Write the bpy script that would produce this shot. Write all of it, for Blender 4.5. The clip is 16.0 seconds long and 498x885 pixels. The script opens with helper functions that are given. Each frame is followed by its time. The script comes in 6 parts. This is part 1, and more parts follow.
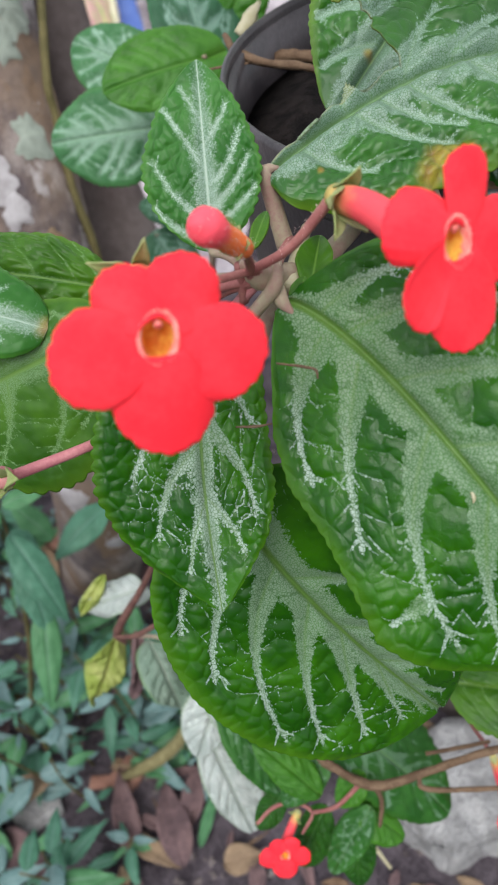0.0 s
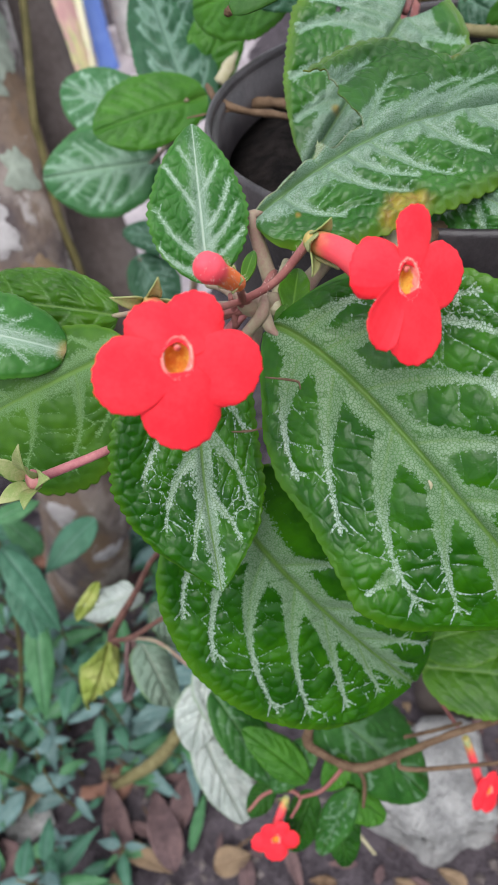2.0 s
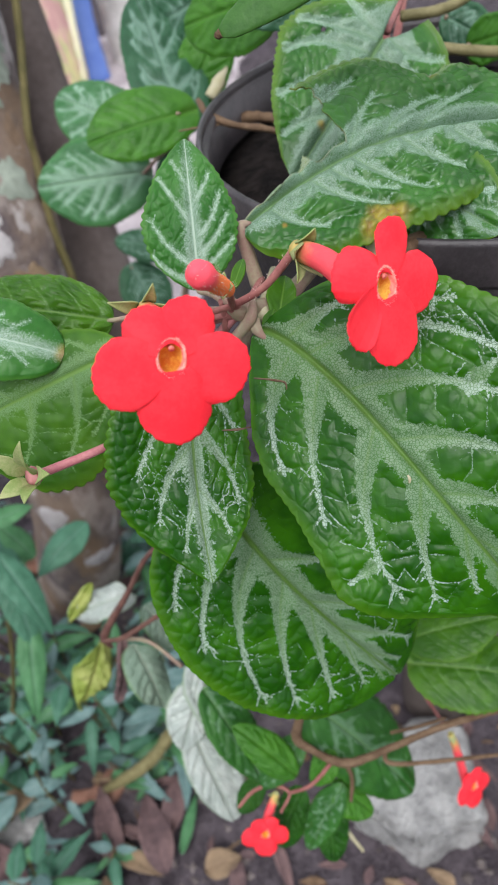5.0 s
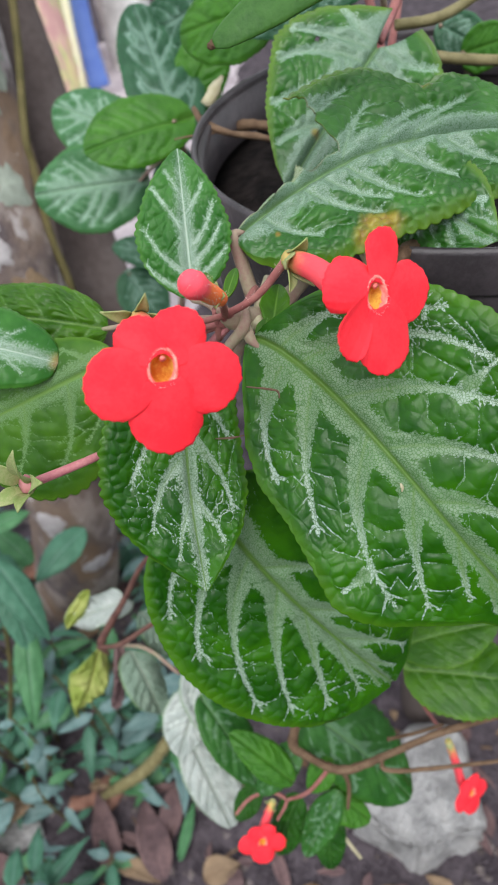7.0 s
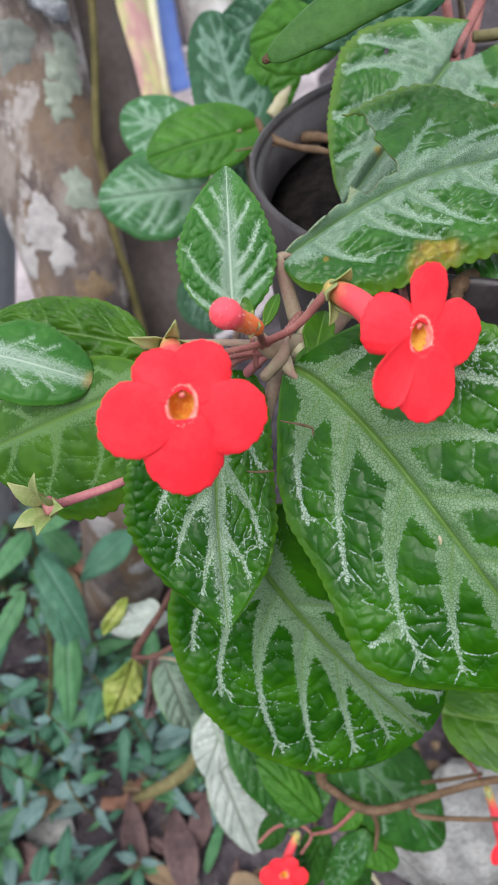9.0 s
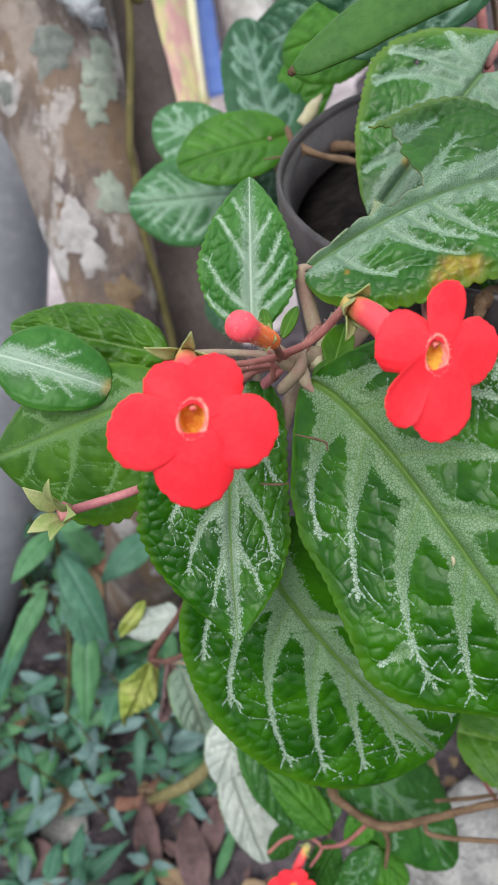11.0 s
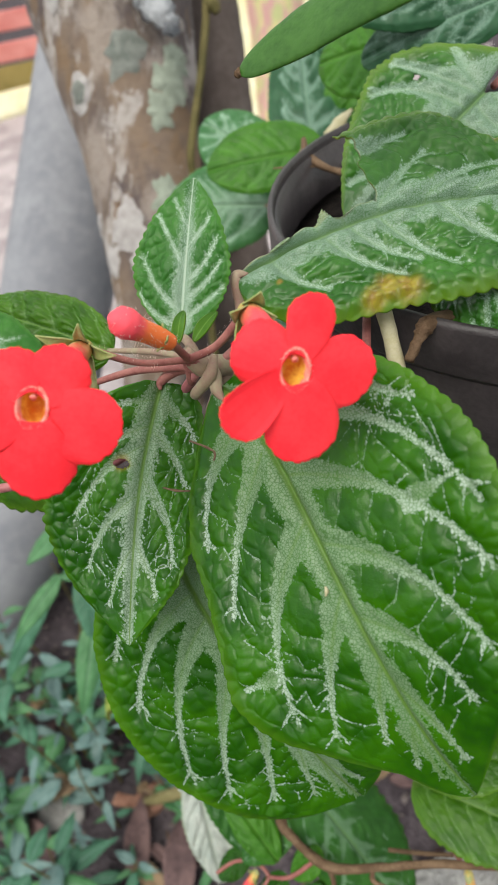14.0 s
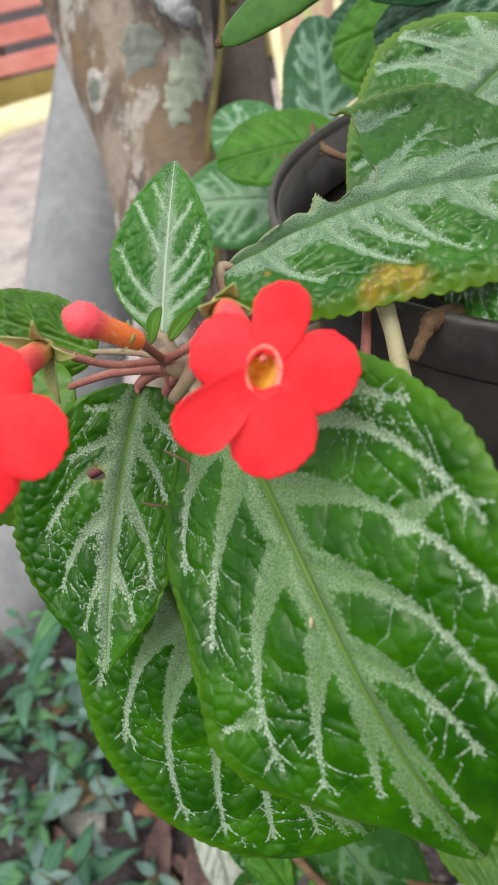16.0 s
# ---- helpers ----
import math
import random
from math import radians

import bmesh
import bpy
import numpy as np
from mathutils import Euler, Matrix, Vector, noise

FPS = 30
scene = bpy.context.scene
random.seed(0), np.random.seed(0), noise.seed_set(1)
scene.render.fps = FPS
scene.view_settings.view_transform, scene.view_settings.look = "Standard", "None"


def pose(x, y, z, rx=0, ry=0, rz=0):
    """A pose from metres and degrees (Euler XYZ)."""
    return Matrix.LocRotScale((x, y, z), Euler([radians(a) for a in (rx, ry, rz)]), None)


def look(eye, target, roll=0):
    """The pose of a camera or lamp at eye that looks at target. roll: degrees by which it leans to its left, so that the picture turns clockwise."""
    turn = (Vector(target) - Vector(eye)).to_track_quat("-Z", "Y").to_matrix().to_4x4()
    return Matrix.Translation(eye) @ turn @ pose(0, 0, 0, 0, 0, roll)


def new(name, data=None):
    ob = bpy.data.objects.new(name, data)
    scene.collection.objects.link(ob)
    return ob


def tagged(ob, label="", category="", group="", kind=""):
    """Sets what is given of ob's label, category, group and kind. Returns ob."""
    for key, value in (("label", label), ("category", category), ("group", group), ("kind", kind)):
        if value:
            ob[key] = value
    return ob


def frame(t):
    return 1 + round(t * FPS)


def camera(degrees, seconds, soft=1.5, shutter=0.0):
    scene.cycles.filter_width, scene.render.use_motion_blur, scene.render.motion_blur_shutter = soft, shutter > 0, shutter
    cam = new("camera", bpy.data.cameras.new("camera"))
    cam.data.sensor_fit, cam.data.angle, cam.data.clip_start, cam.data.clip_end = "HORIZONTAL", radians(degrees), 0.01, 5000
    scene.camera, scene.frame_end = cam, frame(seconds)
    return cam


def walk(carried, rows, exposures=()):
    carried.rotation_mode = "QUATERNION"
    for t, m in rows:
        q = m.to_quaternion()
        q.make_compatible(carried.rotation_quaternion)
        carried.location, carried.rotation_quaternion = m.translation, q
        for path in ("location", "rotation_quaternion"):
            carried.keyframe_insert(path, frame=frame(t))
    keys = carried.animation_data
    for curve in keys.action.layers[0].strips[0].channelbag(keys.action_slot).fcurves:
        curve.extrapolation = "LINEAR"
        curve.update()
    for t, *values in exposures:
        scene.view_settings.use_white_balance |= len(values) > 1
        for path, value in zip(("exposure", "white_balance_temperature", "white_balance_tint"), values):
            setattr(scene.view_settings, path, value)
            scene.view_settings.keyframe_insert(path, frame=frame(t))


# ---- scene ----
cam = camera(38.7, 16.0, soft=0.9)
cam.data.dof.use_dof, cam.data.dof.focus_distance, cam.data.dof.aperture_fstop = True, 0.192, 27.0
METRES, EYE, TILT, LEAN, TURN = 0.15, 0.80, -47.0, 8.0, 0.0
ROWS = [
    (0.0, 0.0, 0.0, 0.0, 0.0, 0.0, -0.0),
    (0.5, -0.0094, -0.0746, 0.0101, -0.74, 0.57, 0.22),
    (1.0, -0.0275, -0.1204, -0.0223, -1.44, 0.84, 0.79),
    (1.5, -0.027, -0.1625, -0.0278, -1.86, 1.11, 1.4),
    (2.0, -0.0318, -0.1989, -0.027, -1.87, 1.36, 1.18),
    (2.5, -0.0315, -0.2244, -0.0396, -2.11, 1.4, 1.16),
    (3.0, -0.0314, -0.2487, -0.044, -2.25, 1.8, 1.41),
    (3.5, -0.0284, -0.2535, -0.0496, -2.24, 1.89, 1.27),
    (6.0, -0.0344, -0.275, -0.0459, -2.83, 2.09, 1.25),
    (6.5, -0.0293, -0.2753, -0.0464, -2.83, 2.17, 1.22),
    (7.0, -0.0207, -0.2717, -0.0411, -2.68, 2.35, 1.33),
    (7.5, 0.0083, -0.2535, -0.02, -2.1, 2.51, 0.84),
    (8.0, 0.0272, -0.2338, -0.0034, -0.46, 2.75, -0.61),
    (8.5, 0.0443, -0.2101, 0.0103, 0.85, 2.55, -1.54),
    (9.0, 0.0329, -0.2045, 0.0195, 2.06, 2.56, -2.4),
    (11.5, 0.0766, -0.2029, 0.0408, 4.66, 3.01, -5.08),
    (12.0, 0.1223, -0.219, 0.0515, 5.46, 3.64, -6.59),
    (12.5, 0.1701, -0.2324, 0.0712, 6.99, 4.18, -8.53),
    (13.0, 0.2685, -0.2167, 0.0624, 8.68, 4.09, -9.6),
    (13.5, 0.3369, -0.1699, 0.0682, 10.05, 3.8, -11.05),
    (14.0, 0.3607, -0.1248, 0.0687, 10.45, 3.01, -11.17),
    (14.5, 0.3749, -0.0687, 0.0728, 10.82, 2.85, -11.01),
    (15.0, 0.3841, -0.0274, 0.082, 10.77, 2.79, -11.2),
    (15.5, 0.3992, 0.0199, 0.0979, 11.43, 2.45, -10.97),
    (16.0, 0.4121, 0.0122, 0.1039, 13.26, 2.55, -11.2),
]
walk(cam, [(t, pose(0, 0, EYE, TILT, LEAN, TURN) @ pose(METRES * x, METRES * y, METRES * z, 90 + pitch, roll, yaw)) for t, x, y, z, yaw, pitch, roll in ROWS],
     [(0.0, 0.84, 6200, 11), (9.0, 0.84, 6250, 10), (11.5, 0.84, 6400, 8), (13.5, 0.84, 6700, 6), (15.5, 0.84, 7000, 4)])

# ---- world, sun ----
world = bpy.data.worlds.new("overcast_sky")
scene.world = world
world.use_nodes = True
wn = world.node_tree
sky = wn.nodes.new("ShaderNodeTexSky")
sky.sky_type, sky.sun_disc = "NISHITA", False
sky.sun_elevation, sky.sun_rotation = radians(57), radians(191)
veil = wn.nodes.new("ShaderNodeMix")  # thin cloud takes most of the blue out of the sky
veil.data_type = "RGBA"
veil.inputs[0].default_value = 0.65
veil.inputs[7].default_value = (6.6, 6.5, 6.2, 1)
wn.links.new(sky.outputs[0], veil.inputs[6])
wn.links.new(veil.outputs[2], wn.nodes["Background"].inputs[0])
wn.nodes["Background"].inputs[1].default_value = 0.125
sun = new("sun", bpy.data.lights.new("sun", "SUN"))
sun.data.energy, sun.data.angle, sun.data.color = 1.3, radians(38), (1.0, 0.96, 0.90)
sun.matrix_world = look((0, 0, 5), (0.6, 3.2, 0.0))


# ---- materials ----
def material(name):
    m = bpy.data.materials.new(name)
    m.use_nodes = True
    nt = m.node_tree
    return m, nt, nt.nodes["Principled BSDF"]


def node(nt, kind, **given):
    n = nt.nodes.new("ShaderNode" + kind)
    for key, value in given.items():
        if key in n.inputs:
            n.inputs[key].default_value = value
    return n


def attribute(nt, name):
    n = nt.nodes.new("ShaderNodeAttribute")
    n.attribute_name = name
    return n.outputs["Fac"]


def maths(nt, how, a, b=0.0, clamp=False):
    n = nt.nodes.new("ShaderNodeMath")
    n.operation, n.use_clamp = how, clamp
    for i, v in enumerate((a, b)):
        if hasattr(v, "links"):
            nt.links.new(v, n.inputs[i])
        else:
            n.inputs[i].default_value = v
    return n.outputs[0]


def mixed(nt, fac, a, b):
    n = nt.nodes.new("ShaderNodeMix")
    n.data_type = "RGBA"
    for i, v in ((0, fac), (6, a), (7, b)):
        if hasattr(v, "links"):
            nt.links.new(v, n.inputs[i])
        else:
            n.inputs[i].default_value = v if i == 0 else (*v, 1)
    return n.outputs[2]


def ramp(nt, v, lo, hi):
    n = nt.nodes.new("ShaderNodeMapRange")
    n.interpolation_type = "SMOOTHSTEP"
    nt.links.new(v, n.inputs[0])
    n.inputs[1].default_value, n.inputs[2].default_value = lo, hi
    return n.outputs[0]


def grain(nt, scale, detail=3.0, rough=0.6):
    tc = nt.nodes.new("ShaderNodeTexCoord")
    n = node(nt, "TexNoise", Scale=scale, Detail=detail, Roughness=rough)
    nt.links.new(tc.outputs["Object"], n.inputs["Vector"])
    return n.outputs["Fac"]


def cells(nt, scale, feature="DISTANCE_TO_EDGE"):
    tc = nt.nodes.new("ShaderNodeTexCoord")
    n = node(nt, "TexVoronoi", Scale=scale)
    n.feature = feature
    nt.links.new(tc.outputs["Object"], n.inputs["Vector"])
    return n.outputs["Distance"]


def relief(nt, bs, height, strength, distance):
    b = node(nt, "Bump", Strength=strength, Distance=distance)
    nt.links.new(height, b.inputs["Height"])
    nt.links.new(b.outputs[0], bs.inputs["Normal"])


def leaf_material(name, dark, mid, silver, rib, rough=0.30, amount=1.0, edge=(0.12, 0.28, 0.012), net_scale=1350, soft=1.0, edge_in=0.86, shine=0.27, glow=0.16, bright=None):
    """Foliage with silver bands along the veins; fields come from the leaf mesh."""
    m, nt, bs = material(name)
    fine, coarse = grain(nt, 1500, 2), grain(nt, 70, 3)
    net = cells(nt, net_scale)
    tc = nt.nodes.new("ShaderNodeTexCoord")
    grit = node(nt, "TexVoronoi", Scale=net_scale)  # each small cell of the net is silver or green as a whole
    nt.links.new(tc.outputs["Object"], grit.inputs["Vector"])
    lone = nt.nodes.new("ShaderNodeSeparateColor")
    nt.links.new(grit.outputs["Color"], lone.inputs[0])
    green = mixed(nt, ramp(nt, coarse, 0.35, 0.7), dark, mid)
    green = mixed(nt, maths(nt, "MULTIPLY", ramp(nt, attribute(nt, "rim"), edge_in, 1.03), 0.5 + 2.5 * (0.86 - edge_in)), green, edge)
    speck = maths(nt, "ADD", attribute(nt, "silver"), maths(nt, "MULTIPLY", maths(nt, "SUBTRACT", fine, 0.5), 0.9))
    speck = maths(nt, "ADD", speck, maths(nt, "MULTIPLY", maths(nt, "SUBTRACT", grain(nt, 350, 3), 0.5), 0.7))
    speck = maths(nt, "ADD", speck, maths(nt, "MULTIPLY", maths(nt, "SUBTRACT", lone.outputs[0], 0.5), 0.36))
    band = ramp(nt, speck, 0.06 - 0.16 * soft, 0.06 + 0.16 * soft)
    gaps = ramp(nt, net, 0.02, 0.15)
    band = maths(nt, "MULTIPLY", band, maths(nt, "ADD", maths(nt, "MULTIPLY", gaps, 0.72), 0.28))
    band = maths(nt, "MULTIPLY", band, amount)
    bright = bright or tuple(min(1.0, v * 1.3 + 0.02) for v in silver)  # outer veins go whitest, a painted stand-in for their glints
    col = mixed(nt, band, green, mixed(nt, ramp(nt, attribute(nt, "pale"), 0.0, 1.0), silver, bright))
    col = mixed(nt, maths(nt, "MULTIPLY", ramp(nt, attribute(nt, "rib"), 0.0, 1.0), 0.85), col, rib)
    blot = maths(nt, "ADD", attribute(nt, "mark"), maths(nt, "MULTIPLY", maths(nt, "SUBTRACT", grain(nt, 220, 4), 0.5), 0.6))
    col = mixed(nt, maths(nt, "MULTIPLY", ramp(nt, blot, 0.20, 1.1), 0.85), col, mixed(nt, ramp(nt, grain(nt, 420, 3), 0.4, 0.7), (0.40, 0.30, 0.03), (0.30, 0.15, 0.03)))
    nt.links.new(col, bs.inputs["Base Color"])
    nt.links.new(maths(nt, "ADD", maths(nt, "MULTIPLY", band, 0.14), rough), bs.inputs["Roughness"])
    bs.inputs["Specular IOR Level"].default_value = shine
    thin = nt.nodes.new("ShaderNodeBsdfTranslucent")  # light that comes through the blade is yellower
    nt.links.new(mixed(nt, 0.55, col, edge), thin.inputs["Color"])
    both = node(nt, "MixShader")
    both.inputs[0].default_value = glow
    nt.links.new(bs.outputs[0], both.inputs[1])
    nt.links.new(thin.outputs[0], both.inputs[2])
    nt.links.new(both.outputs[0], nt.nodes["Material Output"].inputs[0])
    relief(nt, bs, maths(nt, "ADD", maths(nt, "MULTIPLY", gaps, 0.6), maths(nt, "MULTIPLY", fine, 0.25)), 0.22, 0.0003)
    return m


def tube_material(name="flower_tube", low=(0.55, 0.42, 0.12), high=(0.80, 0.065, 0.085), a=0.0, b=0.30):
    """Corolla tube: yellow-green where it leaves the calyx, red at the mouth."""
    m, nt, bs = material(name)
    f = maths(nt, "ADD", attribute(nt, "tip"), maths(nt, "MULTIPLY", maths(nt, "SUBTRACT", grain(nt, 300, 3), 0.5), 0.3))
    col = mixed(nt, ramp(nt, f, a, b), low, high)
    nt.links.new(col, bs.inputs["Base Color"])
    bs.inputs["Roughness"].default_value = 0.65
    relief(nt, bs, grain(nt, 900, 2), 0.3, 0.0004)
    return m


def plain_material(name, a, b, scale, rough=0.6, bump=0.3, depth=0.001, spec=0.4):
    m, nt, bs = material(name)
    g = grain(nt, scale, 4)
    f = grain(nt, scale * 9, 2)
    col = mixed(nt, ramp(nt, maths(nt, "ADD", maths(nt, "MULTIPLY", g, 0.7), maths(nt, "MULTIPLY", f, 0.3)), 0.35, 0.65), a, b)
    nt.links.new(col, bs.inputs["Base Color"])
    bs.inputs["Roughness"].default_value = rough
    bs.inputs["Specular IOR Level"].default_value = spec
    relief(nt, bs, maths(nt, "ADD", g, f), bump, depth)
    return m


LEAF = leaf_material("silver_veined_leaf", (0.012, 0.088, 0.0006), (0.038, 0.168, 0.0012), (0.20, 0.32, 0.17), (0.115, 0.235, 0.030), 0.24, net_scale=1250, shine=0.34, glow=0.28, bright=(0.45, 0.57, 0.46))
LEAF_PALE = leaf_material("pale_leaf", (0.026, 0.13, 0.014), (0.050, 0.185, 0.026), (0.44, 0.56, 0.47), (0.46, 0.58, 0.46), 0.28, 0.85, (0.10, 0.26, 0.03), 2200, 3.0)
# Bluer, darker green: the shade behind the pot is put into the colour.
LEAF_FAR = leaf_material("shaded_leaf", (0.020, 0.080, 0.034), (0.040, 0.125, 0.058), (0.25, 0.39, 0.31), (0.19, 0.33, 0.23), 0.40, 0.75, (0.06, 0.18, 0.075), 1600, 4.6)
LEAF_NET = leaf_material("netted_leaf", (0.040, 0.150, 0.045), (0.070, 0.205, 0.075), (0.33, 0.48, 0.37), (0.28, 0.44, 0.28), 0.40, 0.8, (0.09, 0.24, 0.06), 1500, 5.0)
LEAF_PLAIN = leaf_material("bright_leaf", (0.035, 0.14, 0.008), (0.06, 0.20, 0.014), (0.09, 0.25, 0.04), (0.09, 0.22, 0.03), 0.4, 0.4, (0.07, 0.21, 0.015))
LEAF_WHITE = leaf_material("leaf_underside", (0.40, 0.45, 0.41), (0.54, 0.58, 0.54), (0.62, 0.67, 0.60), (0.34, 0.40, 0.33), 0.6, 0.5)
LEAF_YELLOW = leaf_material("yellowing_leaf", (0.26, 0.33, 0.06), (0.42, 0.46, 0.14), (0.45, 0.48, 0.2), (0.4, 0.4, 0.1), 0.5, 0.3)
WEED = leaf_material("weed_leaf", (0.055, 0.160, 0.095), (0.090, 0.230, 0.145), (0.16, 0.28, 0.22), (0.13, 0.25, 0.19), 0.42, 0.25, (0.07, 0.18, 0.12))
WEED_BLUE = leaf_material("blue_green_weed_leaf", (0.115, 0.205, 0.195), (0.185, 0.29, 0.275), (0.22, 0.32, 0.31), (0.19, 0.29, 0.27), 0.36, 0.3, (0.13, 0.23, 0.21))
PETAL = plain_material("red_petal", (0.93, 0.024, 0.040), (0.97, 0.042, 0.058), 120, 0.7, 0.25, 0.0004, 0.15)
PETAL_PINK = tube_material()
THROAT = plain_material("orange_throat", (0.95, 0.60, 0.10), (0.70, 0.20, 0.03), 300, 0.6, 0.2, 0.0003, 0.2)
WHITE_RIM = plain_material("pale_throat_rim", (0.85, 0.40, 0.32), (0.90, 0.16, 0.14), 420, 0.7, 0.3, 0.0004, 0.15)
SEPAL = plain_material("sepal_green", (0.22, 0.30, 0.09), (0.37, 0.38, 0.18), 150, 0.6, 0.3, 0.0004, 0.2)
STEM = plain_material("stem_flesh", (0.30, 0.18, 0.15), (0.33, 0.29, 0.19), 110, 0.5, 0.3, 0.0005, 0.3)
STEM_RED = plain_material("red_stem", (0.25, 0.085, 0.08), (0.36, 0.15, 0.13), 150, 0.55, 0.3, 0.0004, 0.3)
STEM_PINK = plain_material("pink_stalk", (0.40, 0.13, 0.15), (0.52, 0.22, 0.22), 150, 0.55, 0.3, 0.0004, 0.3)
STEM_DARK = plain_material("dark_red_stem", (0.09, 0.040, 0.034), (0.17, 0.085, 0.065), 150, 0.6, 0.3, 0.0004, 0.3)
STEM_PALE = plain_material("pale_stem", (0.42, 0.38, 0.22), (0.48, 0.44, 0.30), 150, 0.6, 0.3, 0.0005, 0.3)
STEM_OLIVE = plain_material("olive_stem", (0.15, 0.13, 0.055), (0.24, 0.21, 0.10), 150, 0.6, 0.3, 0.0005, 0.3)
# Near-black peat, which also carries the shade inside the pot.
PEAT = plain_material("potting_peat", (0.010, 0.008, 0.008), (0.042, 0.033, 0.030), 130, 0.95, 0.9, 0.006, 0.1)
TWIG = plain_material("brown_twig", (0.10, 0.06, 0.035), (0.20, 0.13, 0.08), 120, 0.75, 0.5, 0.001, 0.2)
POT = plain_material("black_plastic", (0.030, 0.025, 0.027), (0.060, 0.051, 0.054), 60, 0.45, 0.35, 0.0006, 0.45)
SOIL = plain_material("dark_soil", (0.042, 0.034, 0.040), (0.130, 0.108, 0.120), 30, 0.95, 0.8, 0.01, 0.1)
POLE = plain_material("grey_pole", (0.21, 0.215, 0.245), (0.31, 0.315, 0.345), 8, 0.7, 0.2, 0.002, 0.2)
STONE = plain_material("pale_stone", (0.24, 0.235, 0.23), (0.49, 0.48, 0.465), 30, 0.85, 1.0, 0.008, 0.2)
LITTER = plain_material("dead_leaf", (0.085, 0.055, 0.058), (0.19, 0.12, 0.115), 40, 0.8, 0.4, 0.002, 0.2)
BRICKBIT = plain_material("brick_chip", (0.28, 0.14, 0.10), (0.40, 0.22, 0.16), 40, 0.9, 0.4, 0.002, 0.2)
DARKWOOD = plain_material("dark_wood", (0.085, 0.065, 0.058), (0.13, 0.105, 0.095), 14, 0.85, 0.5, 0.003, 0.2)
BLUE = plain_material("blue_sheet", (0.10, 0.17, 0.50), (0.15, 0.24, 0.58), 20, 0.6, 0.2, 0.002, 0.3)
CONCRETE = plain_material("concrete_post", (0.38, 0.36, 0.34), (0.62, 0.60, 0.58), 18, 0.9, 0.5, 0.004, 0.2)
RED_SLAT = plain_material("red_slat", (0.62, 0.20, 0.18), (0.72, 0.30, 0.27), 10, 0.5, 0.2, 0.002, 0.4)
VINE = plain_material("vine_stem", (0.085, 0.075, 0.028), (0.15, 0.125, 0.05), 60, 0.75, 0.4, 0.001, 0.2)
HAIR = plain_material("pale_hair", (0.75, 0.55, 0.50), (0.85, 0.68, 0.62), 400, 0.6, 0.0, 0.0001, 0.2)
GREEN_POD = plain_material("green_blade", (0.024, 0.088, 0.010), (0.05, 0.140, 0.022), 45, 0.5, 0.3, 0.001, 0.3)


# The leaf's own silver, made bluer to carry the sky's sheen as well.
LEAF_SILVER = leaf_material("silvered_leaf", (0.018, 0.105, 0.006), (0.042, 0.165, 0.014), (0.25, 0.36, 0.275), (0.15, 0.27, 0.10), 0.30, 0.9, (0.14, 0.25, 0.010), 1500, 1.7, 0.79, shine=0.5)
LEAF_OLIVE = leaf_material("olive_leaf", (0.030, 0.105, 0.005), (0.065, 0.175, 0.009), (0.17, 0.29, 0.12), (0.13, 0.25, 0.04), 0.3, 0.75, (0.12, 0.24, 0.012), 2000, 1.6)
LEAF_SHOOT = leaf_material("shoot_leaf", (0.018, 0.095, 0.010), (0.040, 0.150, 0.022), (0.17, 0.29, 0.18), (0.12, 0.25, 0.08), 0.4, 0.75, (0.06, 0.18, 0.02), 1800)
# Darker copy of the shoot leaf, with shade put into the green.
LEAF_SHADE = leaf_material("shaded_shoot_leaf", (0.014, 0.075, 0.005), (0.028, 0.115, 0.009), (0.12, 0.25, 0.11), (0.08, 0.19, 0.04), 0.42, 0.6, (0.03, 0.12, 0.01))
LEAF_GREY = leaf_material("grey_leaf", (0.18, 0.26, 0.19), (0.26, 0.34, 0.26), (0.42, 0.5, 0.42), (0.36, 0.42, 0.33), 0.55, 0.6)
WEED_LIGHT = leaf_material("light_weed_leaf", (0.065, 0.190, 0.075), (0.105, 0.265, 0.115), (0.15, 0.28, 0.18), (0.15, 0.27, 0.17), 0.42, 0.25, (0.085, 0.20, 0.11))
BUD = tube_material("pink_bud", (0.90, 0.20, 0.05), (0.90, 0.085, 0.12), 0.45, 0.72)
FOIL = plain_material("silvery_plastic", (0.10, 0.11, 0.13), (0.50, 0.51, 0.54), 42, 0.28, 0.9, 0.006, 0.6)
LICHEN = plain_material("green_lichen", (0.24, 0.27, 0.22), (0.36, 0.40, 0.33), 90, 0.9, 0.4, 0.001, 0.1)
LICHEN_GREY = plain_material("grey_lichen", (0.31, 0.285, 0.28), (0.45, 0.425, 0.42), 90, 0.9, 0.4, 0.001, 0.1)
LICHEN_DARK = plain_material("dark_lichen", (0.13, 0.145, 0.13), (0.24, 0.25, 0.23), 90, 0.9, 0.4, 0.001, 0.1)
KNOT = plain_material("bark_knot", (0.17, 0.12, 0.08), (0.28, 0.2, 0.12), 90, 0.9, 0.4, 0.001, 0.1)


